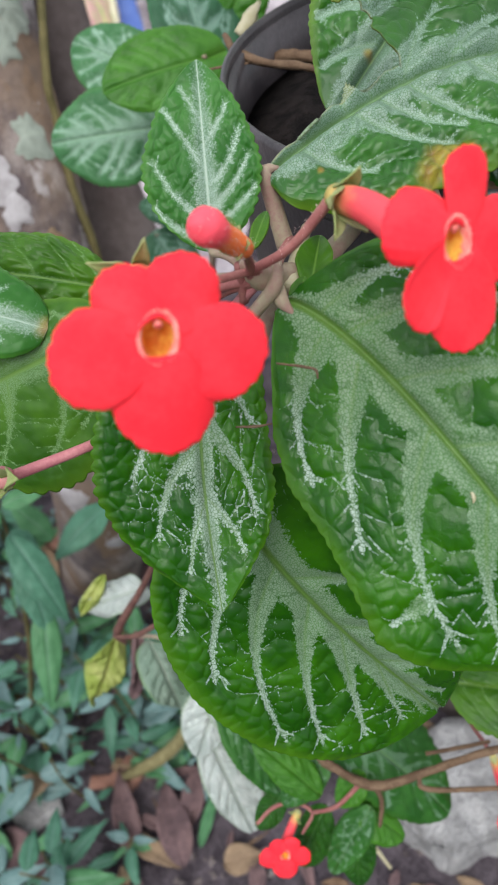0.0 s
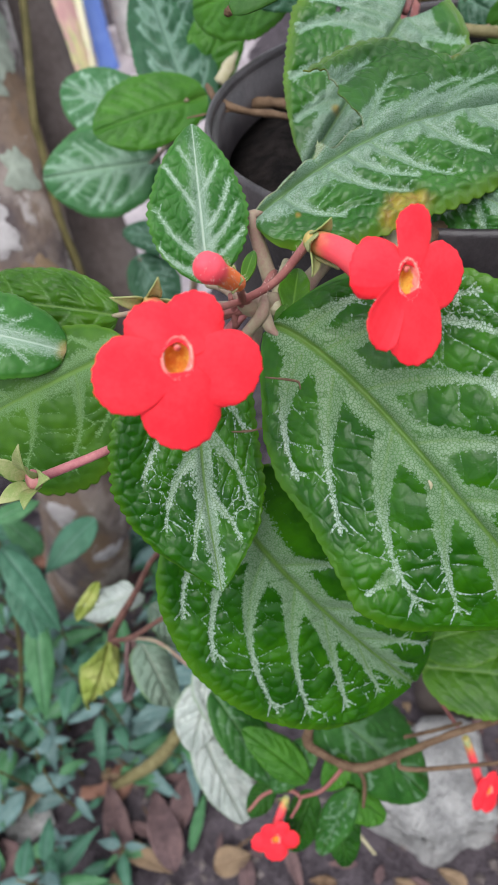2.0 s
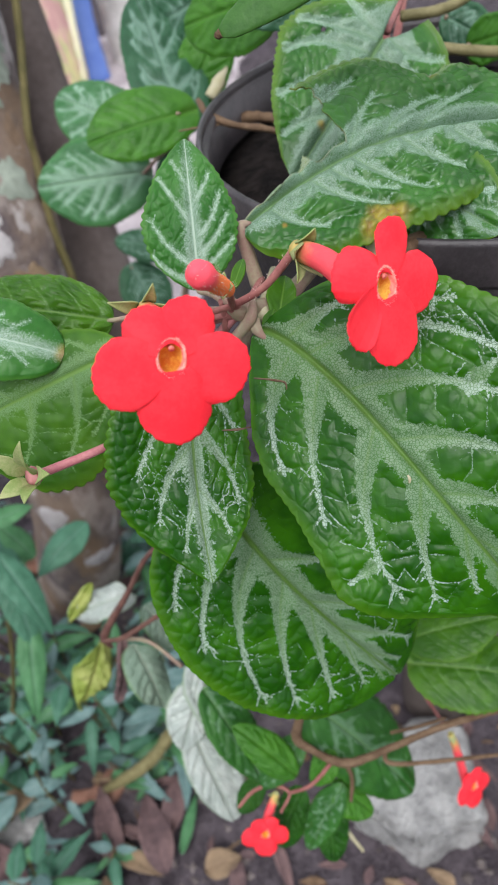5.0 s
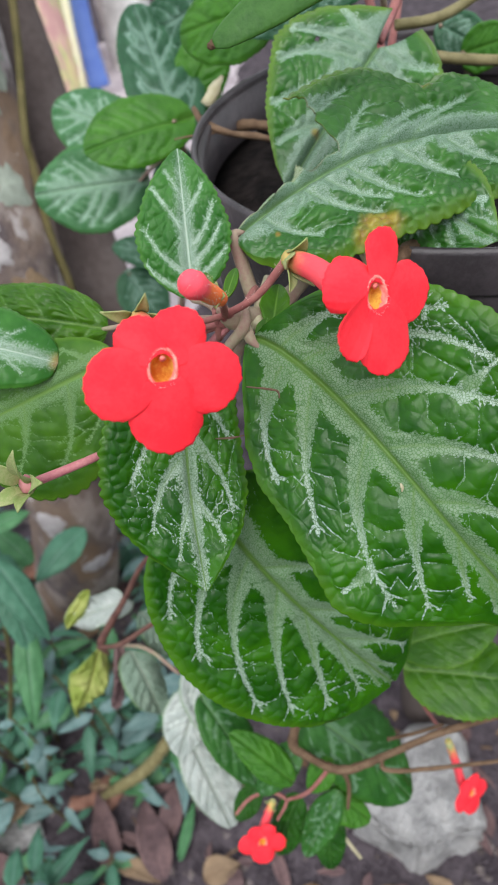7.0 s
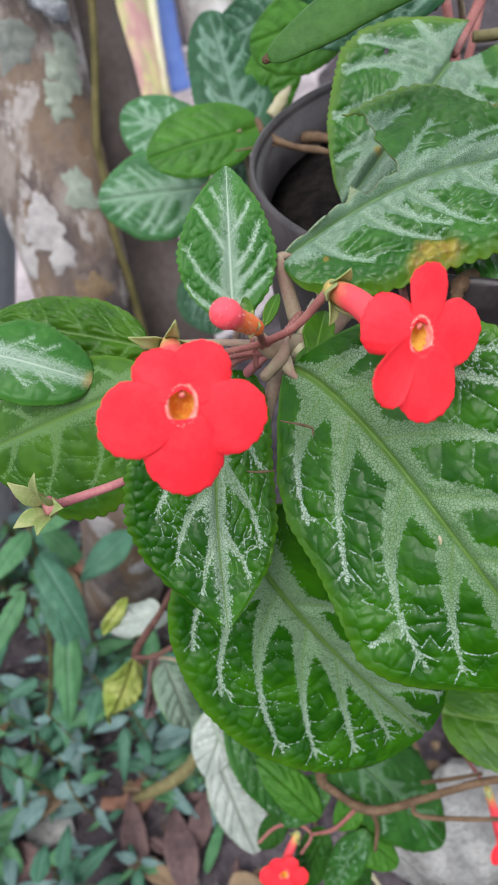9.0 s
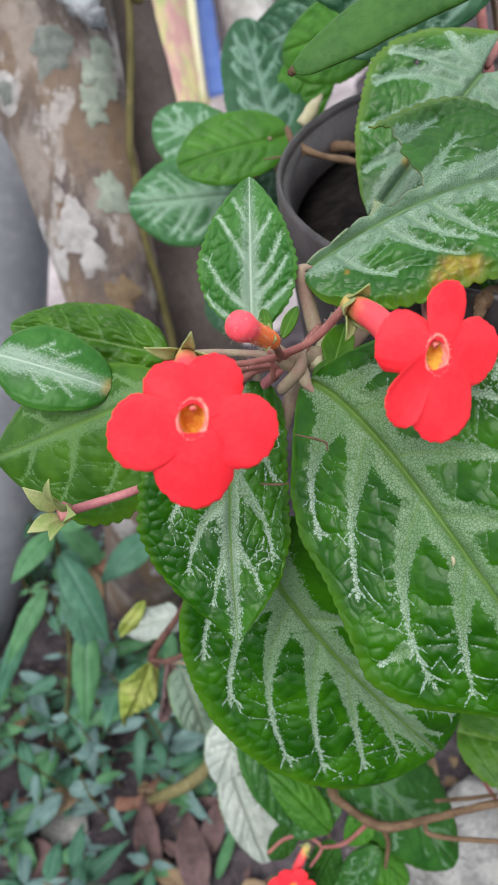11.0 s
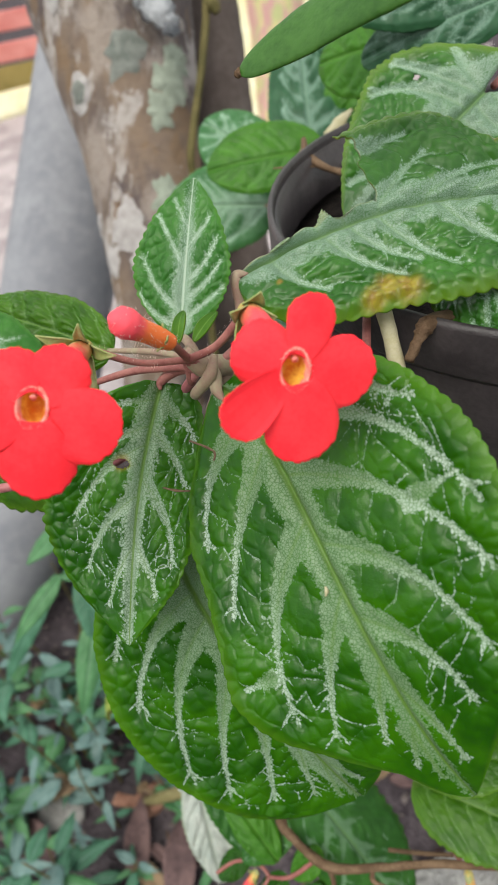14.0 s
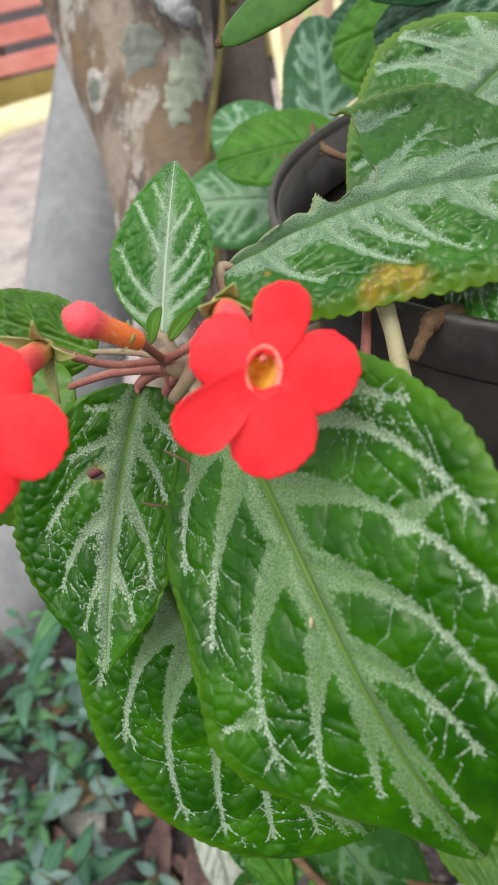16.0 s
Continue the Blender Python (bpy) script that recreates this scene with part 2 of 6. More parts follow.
def streak_material(name, tones, rough=0.55):
    """Fibrous sheath: long streaks along its height, in several tones."""
    m, nt, bs = material(name)
    tc = nt.nodes.new("ShaderNodeTexCoord")
    col = tones[0]
    for k, tone in enumerate(tones[1:]):
        mp = nt.nodes.new("ShaderNodeMapping")
        mp.inputs["Scale"].default_value = (26 + 17 * k, 26 + 17 * k, 1.4 + k)
        mp.inputs["Location"].default_value = (k * 3.1, 0, k * 1.7)
        nt.links.new(tc.outputs["Object"], mp.inputs[0])
        n = node(nt, "TexNoise", Scale=1.0, Detail=3.0)
        nt.links.new(mp.outputs[0], n.inputs["Vector"])
        col = mixed(nt, ramp(nt, n.outputs["Fac"], 0.46, 0.60), col, tone)
    nt.links.new(col, bs.inputs["Base Color"])
    bs.inputs["Roughness"].default_value = rough
    relief(nt, bs, grain(nt, 60, 3), 0.2, 0.002)
    return m


STALK = streak_material("banana_stalk", ((0.58, 0.52, 0.24), (0.60, 0.36, 0.32), (0.42, 0.44, 0.20), (0.50, 0.28, 0.26)))
STALK_PINK = plain_material("pink_sheath", (0.58, 0.34, 0.30), (0.62, 0.46, 0.30), 14, 0.55, 0.2, 0.002, 0.3)
SUNLIT_EARTH = plain_material("sunlit_earth", (0.28, 0.24, 0.25), (0.52, 0.46, 0.47), 7, 0.9, 0.5, 0.006, 0.15)
OCHRE = plain_material("ochre_board", (0.24, 0.19, 0.06), (0.34, 0.26, 0.09), 10, 0.7, 0.2, 0.002, 0.3)
PALE_YELLOW = plain_material("pale_sheath", (0.74, 0.68, 0.40), (0.86, 0.82, 0.60), 12, 0.6, 0.2, 0.002, 0.3)
LITTER_TAN = plain_material("tan_dead_leaf", (0.18, 0.125, 0.08), (0.30, 0.21, 0.13), 40, 0.8, 0.4, 0.002, 0.2)
CRUMB = plain_material("soil_crumb", (0.08, 0.065, 0.06), (0.26, 0.22, 0.21), 60, 0.95, 0.5, 0.002, 0.1)


WALL = plain_material("added_wall_grey", (0.30, 0.30, 0.29), (0.42, 0.42, 0.41), 6, 0.9, 0.4, 0.004, 0.2)


def bark_material():
    m, nt, bs = material("lichen_bark")
    tc = nt.nodes.new("ShaderNodeTexCoord")
    tall = nt.nodes.new("ShaderNodeMapping")  # flakes and streaks are longer up the stem than across it
    tall.inputs["Scale"].default_value = (1.0, 0.6, 0.42)
    nt.links.new(tc.outputs["Object"], tall.inputs[0])

    def streak(scale, detail, rough=0.6):
        g = node(nt, "TexNoise", Scale=scale, Detail=detail, Roughness=rough)
        nt.links.new(tall.outputs[0], g.inputs["Vector"])
        return g.outputs[0]

    a, b, w, c, e = streak(11, 5), streak(24, 6), streak(34, 6, 0.68), grain(nt, 160, 3), streak(80, 4)
    col = mixed(nt, ramp(nt, a, 0.42, 0.60), (0.085, 0.066, 0.068), (0.205, 0.145, 0.105))
    col = mixed(nt, maths(nt, "MULTIPLY", ramp(nt, b, 0.49, 0.60), 0.8), col, (0.315, 0.265, 0.235))
    col = mixed(nt, maths(nt, "MULTIPLY", ramp(nt, maths(nt, "SUBTRACT", 1.0, b), 0.56, 0.62), 0.7), col, (0.20, 0.125, 0.070))
    col = mixed(nt, maths(nt, "MULTIPLY", ramp(nt, w, 0.56, 0.62), 0.8), col, (0.42, 0.385, 0.37))
    col = mixed(nt, maths(nt, "MULTIPLY", ramp(nt, e, 0.54, 0.68), 0.6), col, (0.14, 0.105, 0.085))
    col = mixed(nt, maths(nt, "MULTIPLY", ramp(nt, c, 0.45, 0.75), 0.4), col, (0.17, 0.13, 0.10))
    nt.links.new(col, bs.inputs["Base Color"])
    bs.inputs["Roughness"].default_value = 0.9
    relief(nt, bs, maths(nt, "ADD", c, maths(nt, "ADD", b, e)), 0.6, 0.004)
    return m


BARK = bark_material()


# ---- mesh tools ----
def raw_mesh(name, verts, faces, mat, fields=None, smooth=True):
    me = bpy.data.meshes.new(name)
    me.from_pydata([tuple(v) for v in verts], [], faces)
    for key, values in (fields or {}).items():
        me.attributes.new(key, "FLOAT", "POINT").data.foreach_set("value", np.asarray(values, dtype=np.float32))
    if smooth:
        me.polygons.foreach_set("use_smooth", [True] * len(me.polygons))
    me.materials.append(mat)
    me.update()
    return me


def part(name, me, parent, label=""):
    ob = new(name, me)
    if parent is not None:
        ob.parent = parent
        ob.matrix_parent_inverse = parent.matrix_basis.inverted()
    return tagged(ob, label)


def thing(name, place, label, category, group="", kind=""):
    ob = new(name)
    ob.location = place
    ob.empty_display_size = 0.02
    return tagged(ob, label, category, group, kind)


def frame_of(along, face):
    y = Vector(along).normalized()
    z = Vector(face)
    z = (z - y * z.dot(y)).normalized()
    x = y.cross(z)
    return x, y, z


def solid(ob, thick):
    mod = ob.modifiers.new("thickness", "SOLIDIFY")
    mod.thickness, mod.offset = thick, -1
    return ob


def smooth_path(points, steps):
    """Catmull-Rom through the points."""
    p = [Vector(q) for q in points]
    p = [p[0] * 2 - p[1]] + p + [p[-1] * 2 - p[-2]]
    out = []
    for i in range(1, len(p) - 2):
        for k in range(steps):
            t = k / steps
            a, b, c, d = p[i - 1], p[i], p[i + 1], p[i + 2]
            out.append(0.5 * (2 * b + (c - a) * t + (2 * a - 5 * b + 4 * c - d) * t * t + (3 * b - a - 3 * c + d) * t ** 3))
    out.append(p[-2])
    return out


def tube_mesh(name, points, radii, mat, sides=10, steps=6, rough=0.0, seed=0, squash=1.0):
    path = smooth_path(points, steps)
    n = len(path)
    rng = np.random.default_rng(seed)
    verts, faces = [], []
    ref = Vector((0.3, -0.6, 0.74))
    for i, c in enumerate(path):
        d = (path[min(i + 1, n - 1)] - path[max(i - 1, 0)]).normalized()
        u = d.cross(ref)
        if u.length < 1e-4:
            u = d.cross(Vector((1, 0, 0)))
        u.normalize()
        v = d.cross(u)
        r = float(np.interp(i / (n - 1) * (len(radii) - 1), range(len(radii)), radii))
        for k in range(sides):
            a = 2 * math.pi * k / sides
            rr = r * (1 + rough * (rng.random() - 0.5) * 2)
            verts.append(c + u * (math.cos(a) * rr) + v * (math.sin(a) * rr * squash))
    for i in range(n - 1):
        for k in range(sides):
            k2 = (k + 1) % sides
            faces.append((i * sides + k, i * sides + k2, (i + 1) * sides + k2, (i + 1) * sides + k))
    faces.append(tuple(range(sides))[::-1])
    faces.append(tuple((n - 1) * sides + k for k in range(sides)))
    return raw_mesh(name, verts, faces, mat, {"tip": [i / (n - 1) for i in range(n) for k in range(sides)]})


def smooth_noise(rng, px, py, step):
    """Value noise over the plane of a leaf, -1 to 1."""
    tab = rng.random((64, 64)) * 2 - 1
    gx, gy = px / step + 31.3, py / step + 17.7
    ix, iy = np.floor(gx).astype(int), np.floor(gy).astype(int)
    fx, fy = gx - ix, gy - iy
    fx, fy = fx * fx * (3 - 2 * fx), fy * fy * (3 - 2 * fy)
    a, b = tab[ix % 64, iy % 64], tab[(ix + 1) % 64, iy % 64]
    c, d = tab[ix % 64, (iy + 1) % 64], tab[(ix + 1) % 64, (iy + 1) % 64]
    return (a * (1 - fx) + b * fx) * (1 - fy) + (c * (1 - fx) + d * fx) * fy


def pillows(rng, px, py, step):
    """How far each place lies from the border of its quilt cell, 0 to about 1."""
    x0, x1, y0, y1 = px.min(), px.max(), py.min(), py.max()
    nx, ny = int((x1 - x0) / step) + 3, int((y1 - y0) / step) + 3
    gx, gy = np.meshgrid(np.arange(nx), np.arange(ny))
    cx = (x0 + (gx + 0.9 * (rng.random(gx.shape) - 0.5) - 0.5) * step).ravel()
    cy = (y0 + (gy + 0.9 * (rng.random(gx.shape) - 0.5) - 0.5) * step).ravel()
    out = np.zeros(px.shape)
    for i in range(px.shape[0]):
        near = np.abs(cy - py[i].mean()) < 3 * step + np.ptp(py[i])
        d = np.hypot(px[i][:, None] - cx[near][None, :], py[i][:, None] - cy[near][None, :])
        d.partition(1, axis=1)
        out[i] = (d[:, 1] - d[:, 0]) / step
    return np.clip(out, 0, 1)


def to_segment(gx, gy, a, b):
    """Distance of each place from the line a to b, and how far along it the foot lies."""
    d = b - a
    t = np.clip(((gx - a[0]) * d[0] + (gy - a[1]) * d[1]) / max(float(d @ d), 1e-12), 0, 1)
    return np.hypot(gx - a[0] - t * d[0], gy - a[1] - t * d[1]), t


def leaf(parent, base, tip, face, wl, wr, mat, name="leaf", arch=0.10, cup=0.10, veins=5, silver=1.0, seed=1, lobe=0.0,
         peak=0.42, point=0.75, swell=0.5, bulge=0.0010, quilt=0.0034, teeth=26, tooth=0.03, res=(72, 40), bite=None, thick=0.0005,
         label="", wave=0.0, bend=0.0, slant=1.0, stain=None, petiole=None, feather=1.0, cut=None, spurs=5, right=None, dip=None, sides=(1.0, 1.0),
         outline=None, sheet=None, bow=None, nerves=None, halo=(4.6, 0.9), vein=(2.6, 1.1), spur=(1.0, 0.30), rung_width=0.30, frost=0.0, lace=-0.55):
    """One leaf blade. wl, wr: half widths left and right of the rib, seen from its upper side with the tip up."""
    rng = np.random.default_rng(seed)
    base, tip = Vector(base), Vector(tip)
    length = (tip - base).length
    x, y, z = frame_of(tip - base, face)
    nu, ns = res
    u = np.linspace(0, 1, nu + 1)[:, None] * np.ones((1, 2 * ns + 1))
    s = np.ones((nu + 1, 1)) * np.linspace(-1, 1, 2 * ns + 1)[None, :]
    q = np.abs(s)
    gone = np.zeros(u.shape, dtype=bool)
    if cut:  # a tear across the left half: a strip is left beside the rib
        open_at, strip = cut
        tear = open_at + 0.010 * np.sin(q * 9 + 1) + 0.014 * np.abs(np.sin(q * 5.2 + 0.4)) - 0.055 * np.clip(q - 0.55, 0, 1) / 0.45 + 0.003 * np.sin(q * 31 + 2)
        left = strip * (1 + 0.2 * np.sin(u * 40) + 1.3 * np.exp(-((u - 0.66 * open_at) / 0.014) ** 2))
        for col in range(ns):
            if q[0, col] > strip * 1.05:
                r = int(np.floor(tear[0, col] * nu))
                gone[:r, col] = True
                u[r, col] = tear[0, col]
        for row in range(nu + 1):
            inner = [col for col in range(ns) if gone[row, col]]
            keep = [col for col in inner if q[row, col] <= left[row, 0]]
            for col in keep:
                gone[row, col] = False
            if inner:
                col = min(keep) if keep else max(inner)
                s[row, col] = -left[row, 0]
                gone[row, col] = False
        q = np.abs(s)
    wm = max(wl, wr)
    big = wm / 0.045
    # outline
    up = np.where(u < peak, 0.5 * u / peak, 0.5 + 0.5 * (u - peak) / (1 - peak))
    prof = np.where(u < peak, np.sin(np.pi * up) ** swell, np.maximum(np.sin(np.pi * up), 0) ** point)
    if right:  # the right half has an outline of its own: peak, swell, point
        pk, sw, po = right
        ur = np.where(u < pk, 0.5 * u / pk, 0.5 + 0.5 * (u - pk) / (1 - pk))
        prof = np.where(s < 0, prof, np.where(u < pk, np.sin(np.pi * ur) ** sw, np.maximum(np.sin(np.pi * ur), 0) ** po))
    if outline:  # half widths in mm at chosen heights of the blade, for each side
        sides_of = []
        for rows in outline:
            fine = np.interp(np.linspace(0, 1, 401), [r[0] for r in rows], [r[1] for r in rows])
            pad = np.concatenate([np.full(10, fine[0]), fine, np.full(10, fine[-1])])
            soft = np.convolve(pad, np.hanning(17) / np.hanning(17).sum(), "same")[10:-10]
            soft[:6], soft[-6:] = fine[:6], fine[-6:]
            sides_of.append(np.interp(u, np.linspace(0, 1, 401), soft) / 1000)
        prof = np.where(s < 0, sides_of[0] / wl, sides_of[1] / wr)
    saw = np.abs(np.sin(np.pi * (u * teeth * 0.6 + rng.random())))
    ragged = 1 + tooth * (saw - 0.6) * np.clip((q - 0.90) * 10, 0, 1) + (0.0 if outline else 1.0) * (0.02 * np.sin(u * 9 + seed) + 0.012 * np.sin(u * 23 + 2 * seed))
    width = np.where(s < 0, wl, wr) * prof * ragged
    if dip:  # a shallow sinus in the left margin: place, depth, breadth
        width = np.where(s < 0, width * (1 - dip[1] * np.exp(-((u - dip[0]) / dip[2]) ** 2)), width)
    px = s * width
    py = length * (u - lobe * q ** 2 * (1 - u) ** 3)
    shift = bend * length * np.sin(np.pi * u) * 0.5
    if bow:
        shift = bow[0] / 1000 * np.sin(np.pi * u ** bow[1])
    # veins: each side has its own set, uneven in spacing
    n1 = smooth_noise(rng, px, py, 0.010 * max(big, 0.4)) * 0.010 + smooth_noise(rng, px, py, 0.004 * max(big, 0.4)) * 0.005
    gap = 0.84 / veins
    lean = 0.62 * slant * wm / length
    dist, inside, cross = np.full(u.shape, 9.0), np.full(u.shape, 0.5), np.full(u.shape, 9.0)
    for side in (0, 1):
        mask = (s < 0) if side == 0 else (s >= 0)
        g = np.array([-0.06 + gap * (k + 0.45 * side + 0.5 * (rng.random() - 0.5)) for k in range(-4, veins + 2)])
        strong = ((0.65 + 0.7 * rng.random(len(g))) * np.where(g < 0.03, 0.0001, 1))[None, None, :]
        half = wl if side == 0 else wr
        rel = u + n1 - lean * (half / wm) ** 0.5 * (0.66 * q + 1.08 * q ** 2.1) * prof
        idx = np.clip(np.searchsorted(g, rel.ravel()).reshape(u.shape), 1, len(g) - 1)
        f = np.clip((rel - g[idx - 1]) / np.maximum(g[idx] - g[idx - 1], 1e-4), 0, 1)
        # each vein forks on its way to the margin; no two forks begin at the same place
        at = (0.55 + 0.3 * rng.random(len(g)))[None, None, :]
        fork = 0.34 * gap * np.clip(q[..., None] - at, 0, 1) ** 0.8 / 0.5
        off = rel[..., None] - g[None, None, :]
        d = np.min(np.minimum(np.abs(off - fork * 0.35), np.abs(off + fork)) / strong ** 0.5, axis=2) * length * 0.72
        dist, inside = np.where(mask, d, dist), np.where(mask, f, inside)
        slip = rng.random(veins + 7)[idx]
        ladder = (q + 0.10 * (f - 0.5) + 6 * n1 * 0.35 + 0.05 * np.sin(9 * f + 5 * slip)) * spurs + slip
        c = np.abs(ladder - np.round(ladder)) / spurs * half
        cross = np.where(mask, c, cross)
    mid_d = np.abs(px)
    by_rule = nerves == "auto"
    if by_rule:  # nerves set out by rule: uneven pairs that curve towards the tip
        nerves = []
        halo, vein, spur, rung_width = (4.0 * big * silver, 0.7 * big), (2.2 * big * silver, 1.0 * big * silver), (0.9 * big, 0.45 * big), 0.16
        for side, half in ((-1, wl), (1, wr)):
            for k in range(veins + 1):
                a = 0.02 + 0.80 * (k + 0.25 * side + 0.35 * rng.random()) / (veins + 1)
                b = min(0.97, a + (0.20 + 0.06 * rng.random()) * slant)
                edge = float(np.interp(b, u[:, 0], prof[:, 0 if side < 0 else -1])) * half * 0.86
                nerves.append((0, max(a, 0.01) * length * 1000, side * edge * 1000 * (0.7 + 0.3 * rng.random()), b * length * 1000, -side * (0.02 + 0.14 * rng.random())))
        nerves = [(float(np.interp(n[1] / length / 1000, u[:, 0], shift[:, 0])) * 1000,) + n[1:] for n in nerves]
    along, twigs = np.zeros(u.shape), np.full(u.shape, 9.0)
    if nerves:
        gx, gy = px + shift, py + n1 * 0.16 * length
        dist, reach, ladder_of, rungs = np.full(u.shape, 9.0), np.full(u.shape, -9.0), [], np.full(u.shape, 9.0)
        for x0, y0, x1, y1, crook in nerves:
            a, b = np.array((x0, y0)) / 1000, np.array((x1, y1)) / 1000
            run = float(np.hypot(*(b - a)))
            knee = (a + b) / 2 + 2 * crook * np.array((a[1] - b[1], b[0] - a[0]))
            way = [(1 - t) ** 2 * a + 2 * t * (1 - t) * knee + t * t * b for t in np.linspace(0, 1, 15)]
            for k in range(14):
                d, t = to_segment(gx, gy, way[k], way[k + 1])
                t = (k + t) / 14
                # a short nerve stays thin; a long one is broad where it leaves the rib
                w = (vein[0] * np.clip(1 - 1.6 * t, 0, 1) ** 1.6 * min(1, run / 0.025) + vein[1] * (1 - 0.62 * t * t)) / 1000
                new_d = d < dist
                dist, along = np.where(new_d, d, dist), np.where(new_d, t, along)
                reach = np.maximum(reach, w - d)
            if run > 0.4 * wm:
                ladder_of.append((x1 > x0, y0, way))
            if run > 0.3 * wm:  # each long nerve ends in a fork
                dr = (way[14] - way[12]) / max(float(np.hypot(*(way[14] - way[12]))), 1e-9)
                for turn in (0.60 + 0.2 * rng.random(), -0.70 - 0.2 * rng.random()):
                    e = way[13] + np.array((dr[0] * math.cos(turn) - dr[1] * math.sin(turn), dr[0] * math.sin(turn) + dr[1] * math.cos(turn))) * (0.09 + 0.05 * rng.random()) * run
                    d, f = to_segment(gx + n1 * 0.10 * length, gy, way[13], e)
                    twigs = np.minimum(twigs, d - vein[1] / 1000 * (0.50 - 0.36 * f))
            side = 1
            for k in range(int(run / 0.0034)):
                t = 0.12 + 0.86 * (k + rng.random()) / max(1, int(run / 0.0034))
                i = min(13, int(t * 14))
                o, dr = way[i] + (way[i + 1] - way[i]) * (t * 14 - i), way[i + 1] - way[i]
                side, turn = -side, side * math.radians(38 + 34 * rng.random())
                dr = dr / max(float(np.hypot(*dr)), 1e-9)
                dr = np.array((dr[0] * math.cos(turn) - dr[1] * math.sin(turn), dr[0] * math.sin(turn) + dr[1] * math.cos(turn)))
                ln = (0.0016 + 0.0048 * rng.random() ** 2) * spur[0] * (1.15 - 0.5 * t)
                e = o + dr * ln
                d, f = to_segment(gx + n1 * 0.10 * length, gy, o, e)
                twigs = np.minimum(twigs, d - spur[1] / 1000 * (1.8 - 1.7 * f))
        # thin rungs tie each nerve to the next one up, closer together towards the margin
        ladder_of.sort(key=lambda n: (n[0], n[1]))
        for (side, _, low), (side2, _, high) in zip(ladder_of, ladder_of[1:]):
            if side != side2:
                continue
            for t in (0.30, 0.48, 0.64, 0.78, 0.92):
                t0, t1 = min(0.99, t + 0.10 * (rng.random() - 0.5)), max(0.05, t - 0.14 + 0.16 * (rng.random() - 0.5))
                a, b = low[int(t0 * 14)], high[int(t1 * 14)]
                span = float(np.hypot(*(b - a)))
                p1, p2 = (a + (b - a) * f + (rng.random(2) - 0.5) * 0.5 * span for f in (0.33, 0.67))
                for p, e, w in ((a, p1, 1.0), (p1, p2, 0.7), (p2, b, 1.0)):
                    d, f = to_segment(gx + 2.0 * n1 * 0.10 * length, gy, p, e)
                    rungs = np.minimum(rungs, d)
                    if rung_width > 0:
                        twigs = np.minimum(twigs, d - w * rung_width / 1000 * (0.35 + 0.65 * t))
    # relief: quilted pillows between the veins
    pil = pillows(rng, px, py, quilt) if bulge > 0 else np.zeros(u.shape)
    if nerves:
        inside = 0.5 - 0.5 * np.exp(-(dist / 0.0042) ** 2)
        cross = rungs
    valley = np.clip(dist / 0.0016, 0, 1) ** 0.7 * np.clip(mid_d / 0.003, 0, 1)
    rung = np.clip(cross / (0.35 * wm / spurs), 0, 1) ** 0.6
    h = bulge * ((0.32 + 0.45 * q ** 2 if nerves else 1.0) * np.sqrt(pil) * np.clip(0.35 + 1.0 * q, 0, 1) + (0.25 + 0.7 * rung) * np.sin(np.pi * inside) ** 0.7) * valley
    h *= np.clip((1.04 - q) * 6, 0.2, 1) * np.clip(width / (0.6 * wm), 0, 1) ** 1.3
    h -= bulge * 0.9 * np.exp(-(mid_d / 0.0011) ** 2)
    pz = h + length * arch * (0.25 - (u - 0.5) ** 2) * 2 - cup * wm * q ** 1.8 * prof
    if sheet:
        gx, gy = (px + shift) * 10, py * 10
        pz = h + sum(c * g for c, g in zip(sheet, (1, gx, gy, gx * gx, gx * gy, gy * gy, gx * gx * gy, gy ** 3, gx * gy * gy)))
    pz += wave * wm * np.sin(u * 7 + np.sign(s) * 1.3 + seed) * q ** 2
    silver = silver * np.where(s < 0, sides[0], sides[1])
    # silver bands: a feathered halo on the rib, tapering bands on the veins, thin links between
    taper = np.clip(1.45 - 1.35 * q ** 0.9, -0.5, 1.5)
    bm = (0.0047 * (1 - u) ** 0.75 + 0.0005) * big * silver
    bl = 0.0015 * big * silver * taper * feather * np.clip((1.0 - u) * 4.5, 0.0, 1)
    f_mid = (bm - mid_d) / (0.0042 * big)
    f_lat = (bl - dist) / (0.0026 * big)
    field = np.log(np.exp(2.6 * np.clip(f_mid, -4, 1)) + np.exp(2.6 * np.clip(f_lat, -4, 1))) / 2.6
    away = 2 * np.minimum(inside, 1 - inside)
    if np.max(silver) > 0.3:
        f_spur = (0.0009 * big * silver * (1.0 - 1.25 * away) * np.clip(1.25 - q, 0, 1) - cross) / (0.0017 * big)
        field = np.maximum(field, np.where(q < 0.93, f_spur, -2))
    if bulge > 0 and np.max(silver) > 0.6:
        field = np.maximum(field, -0.42 - pil * 3.4 - np.clip(q - 0.86, 0, 1) * 9 + 0.5 * smooth_noise(rng, px, py, 0.008) - 3 * (width < 0.35 * wm))
    if nerves:
        bm = (halo[0] * np.clip(1 - u, 0, 1) ** 0.85 + halo[1]) / 1000 * np.clip(u * 9 + 0.35, 0, 1)
        field = np.maximum((bm - mid_d) / 0.0036, reach / 0.0019)
        field = np.maximum(field, -twigs / 0.0008 - 0.10)
        field = np.minimum(field, 1.0) - np.clip(q - 0.93, 0, 1) * 14
        if by_rule:  # the veil is blotched, thicker here and thinner there
            field = field + 0.55 * smooth_noise(rng, px, py, 0.011 * big) + 0.35 * smooth_noise(rng, px, py, 0.005 * big)
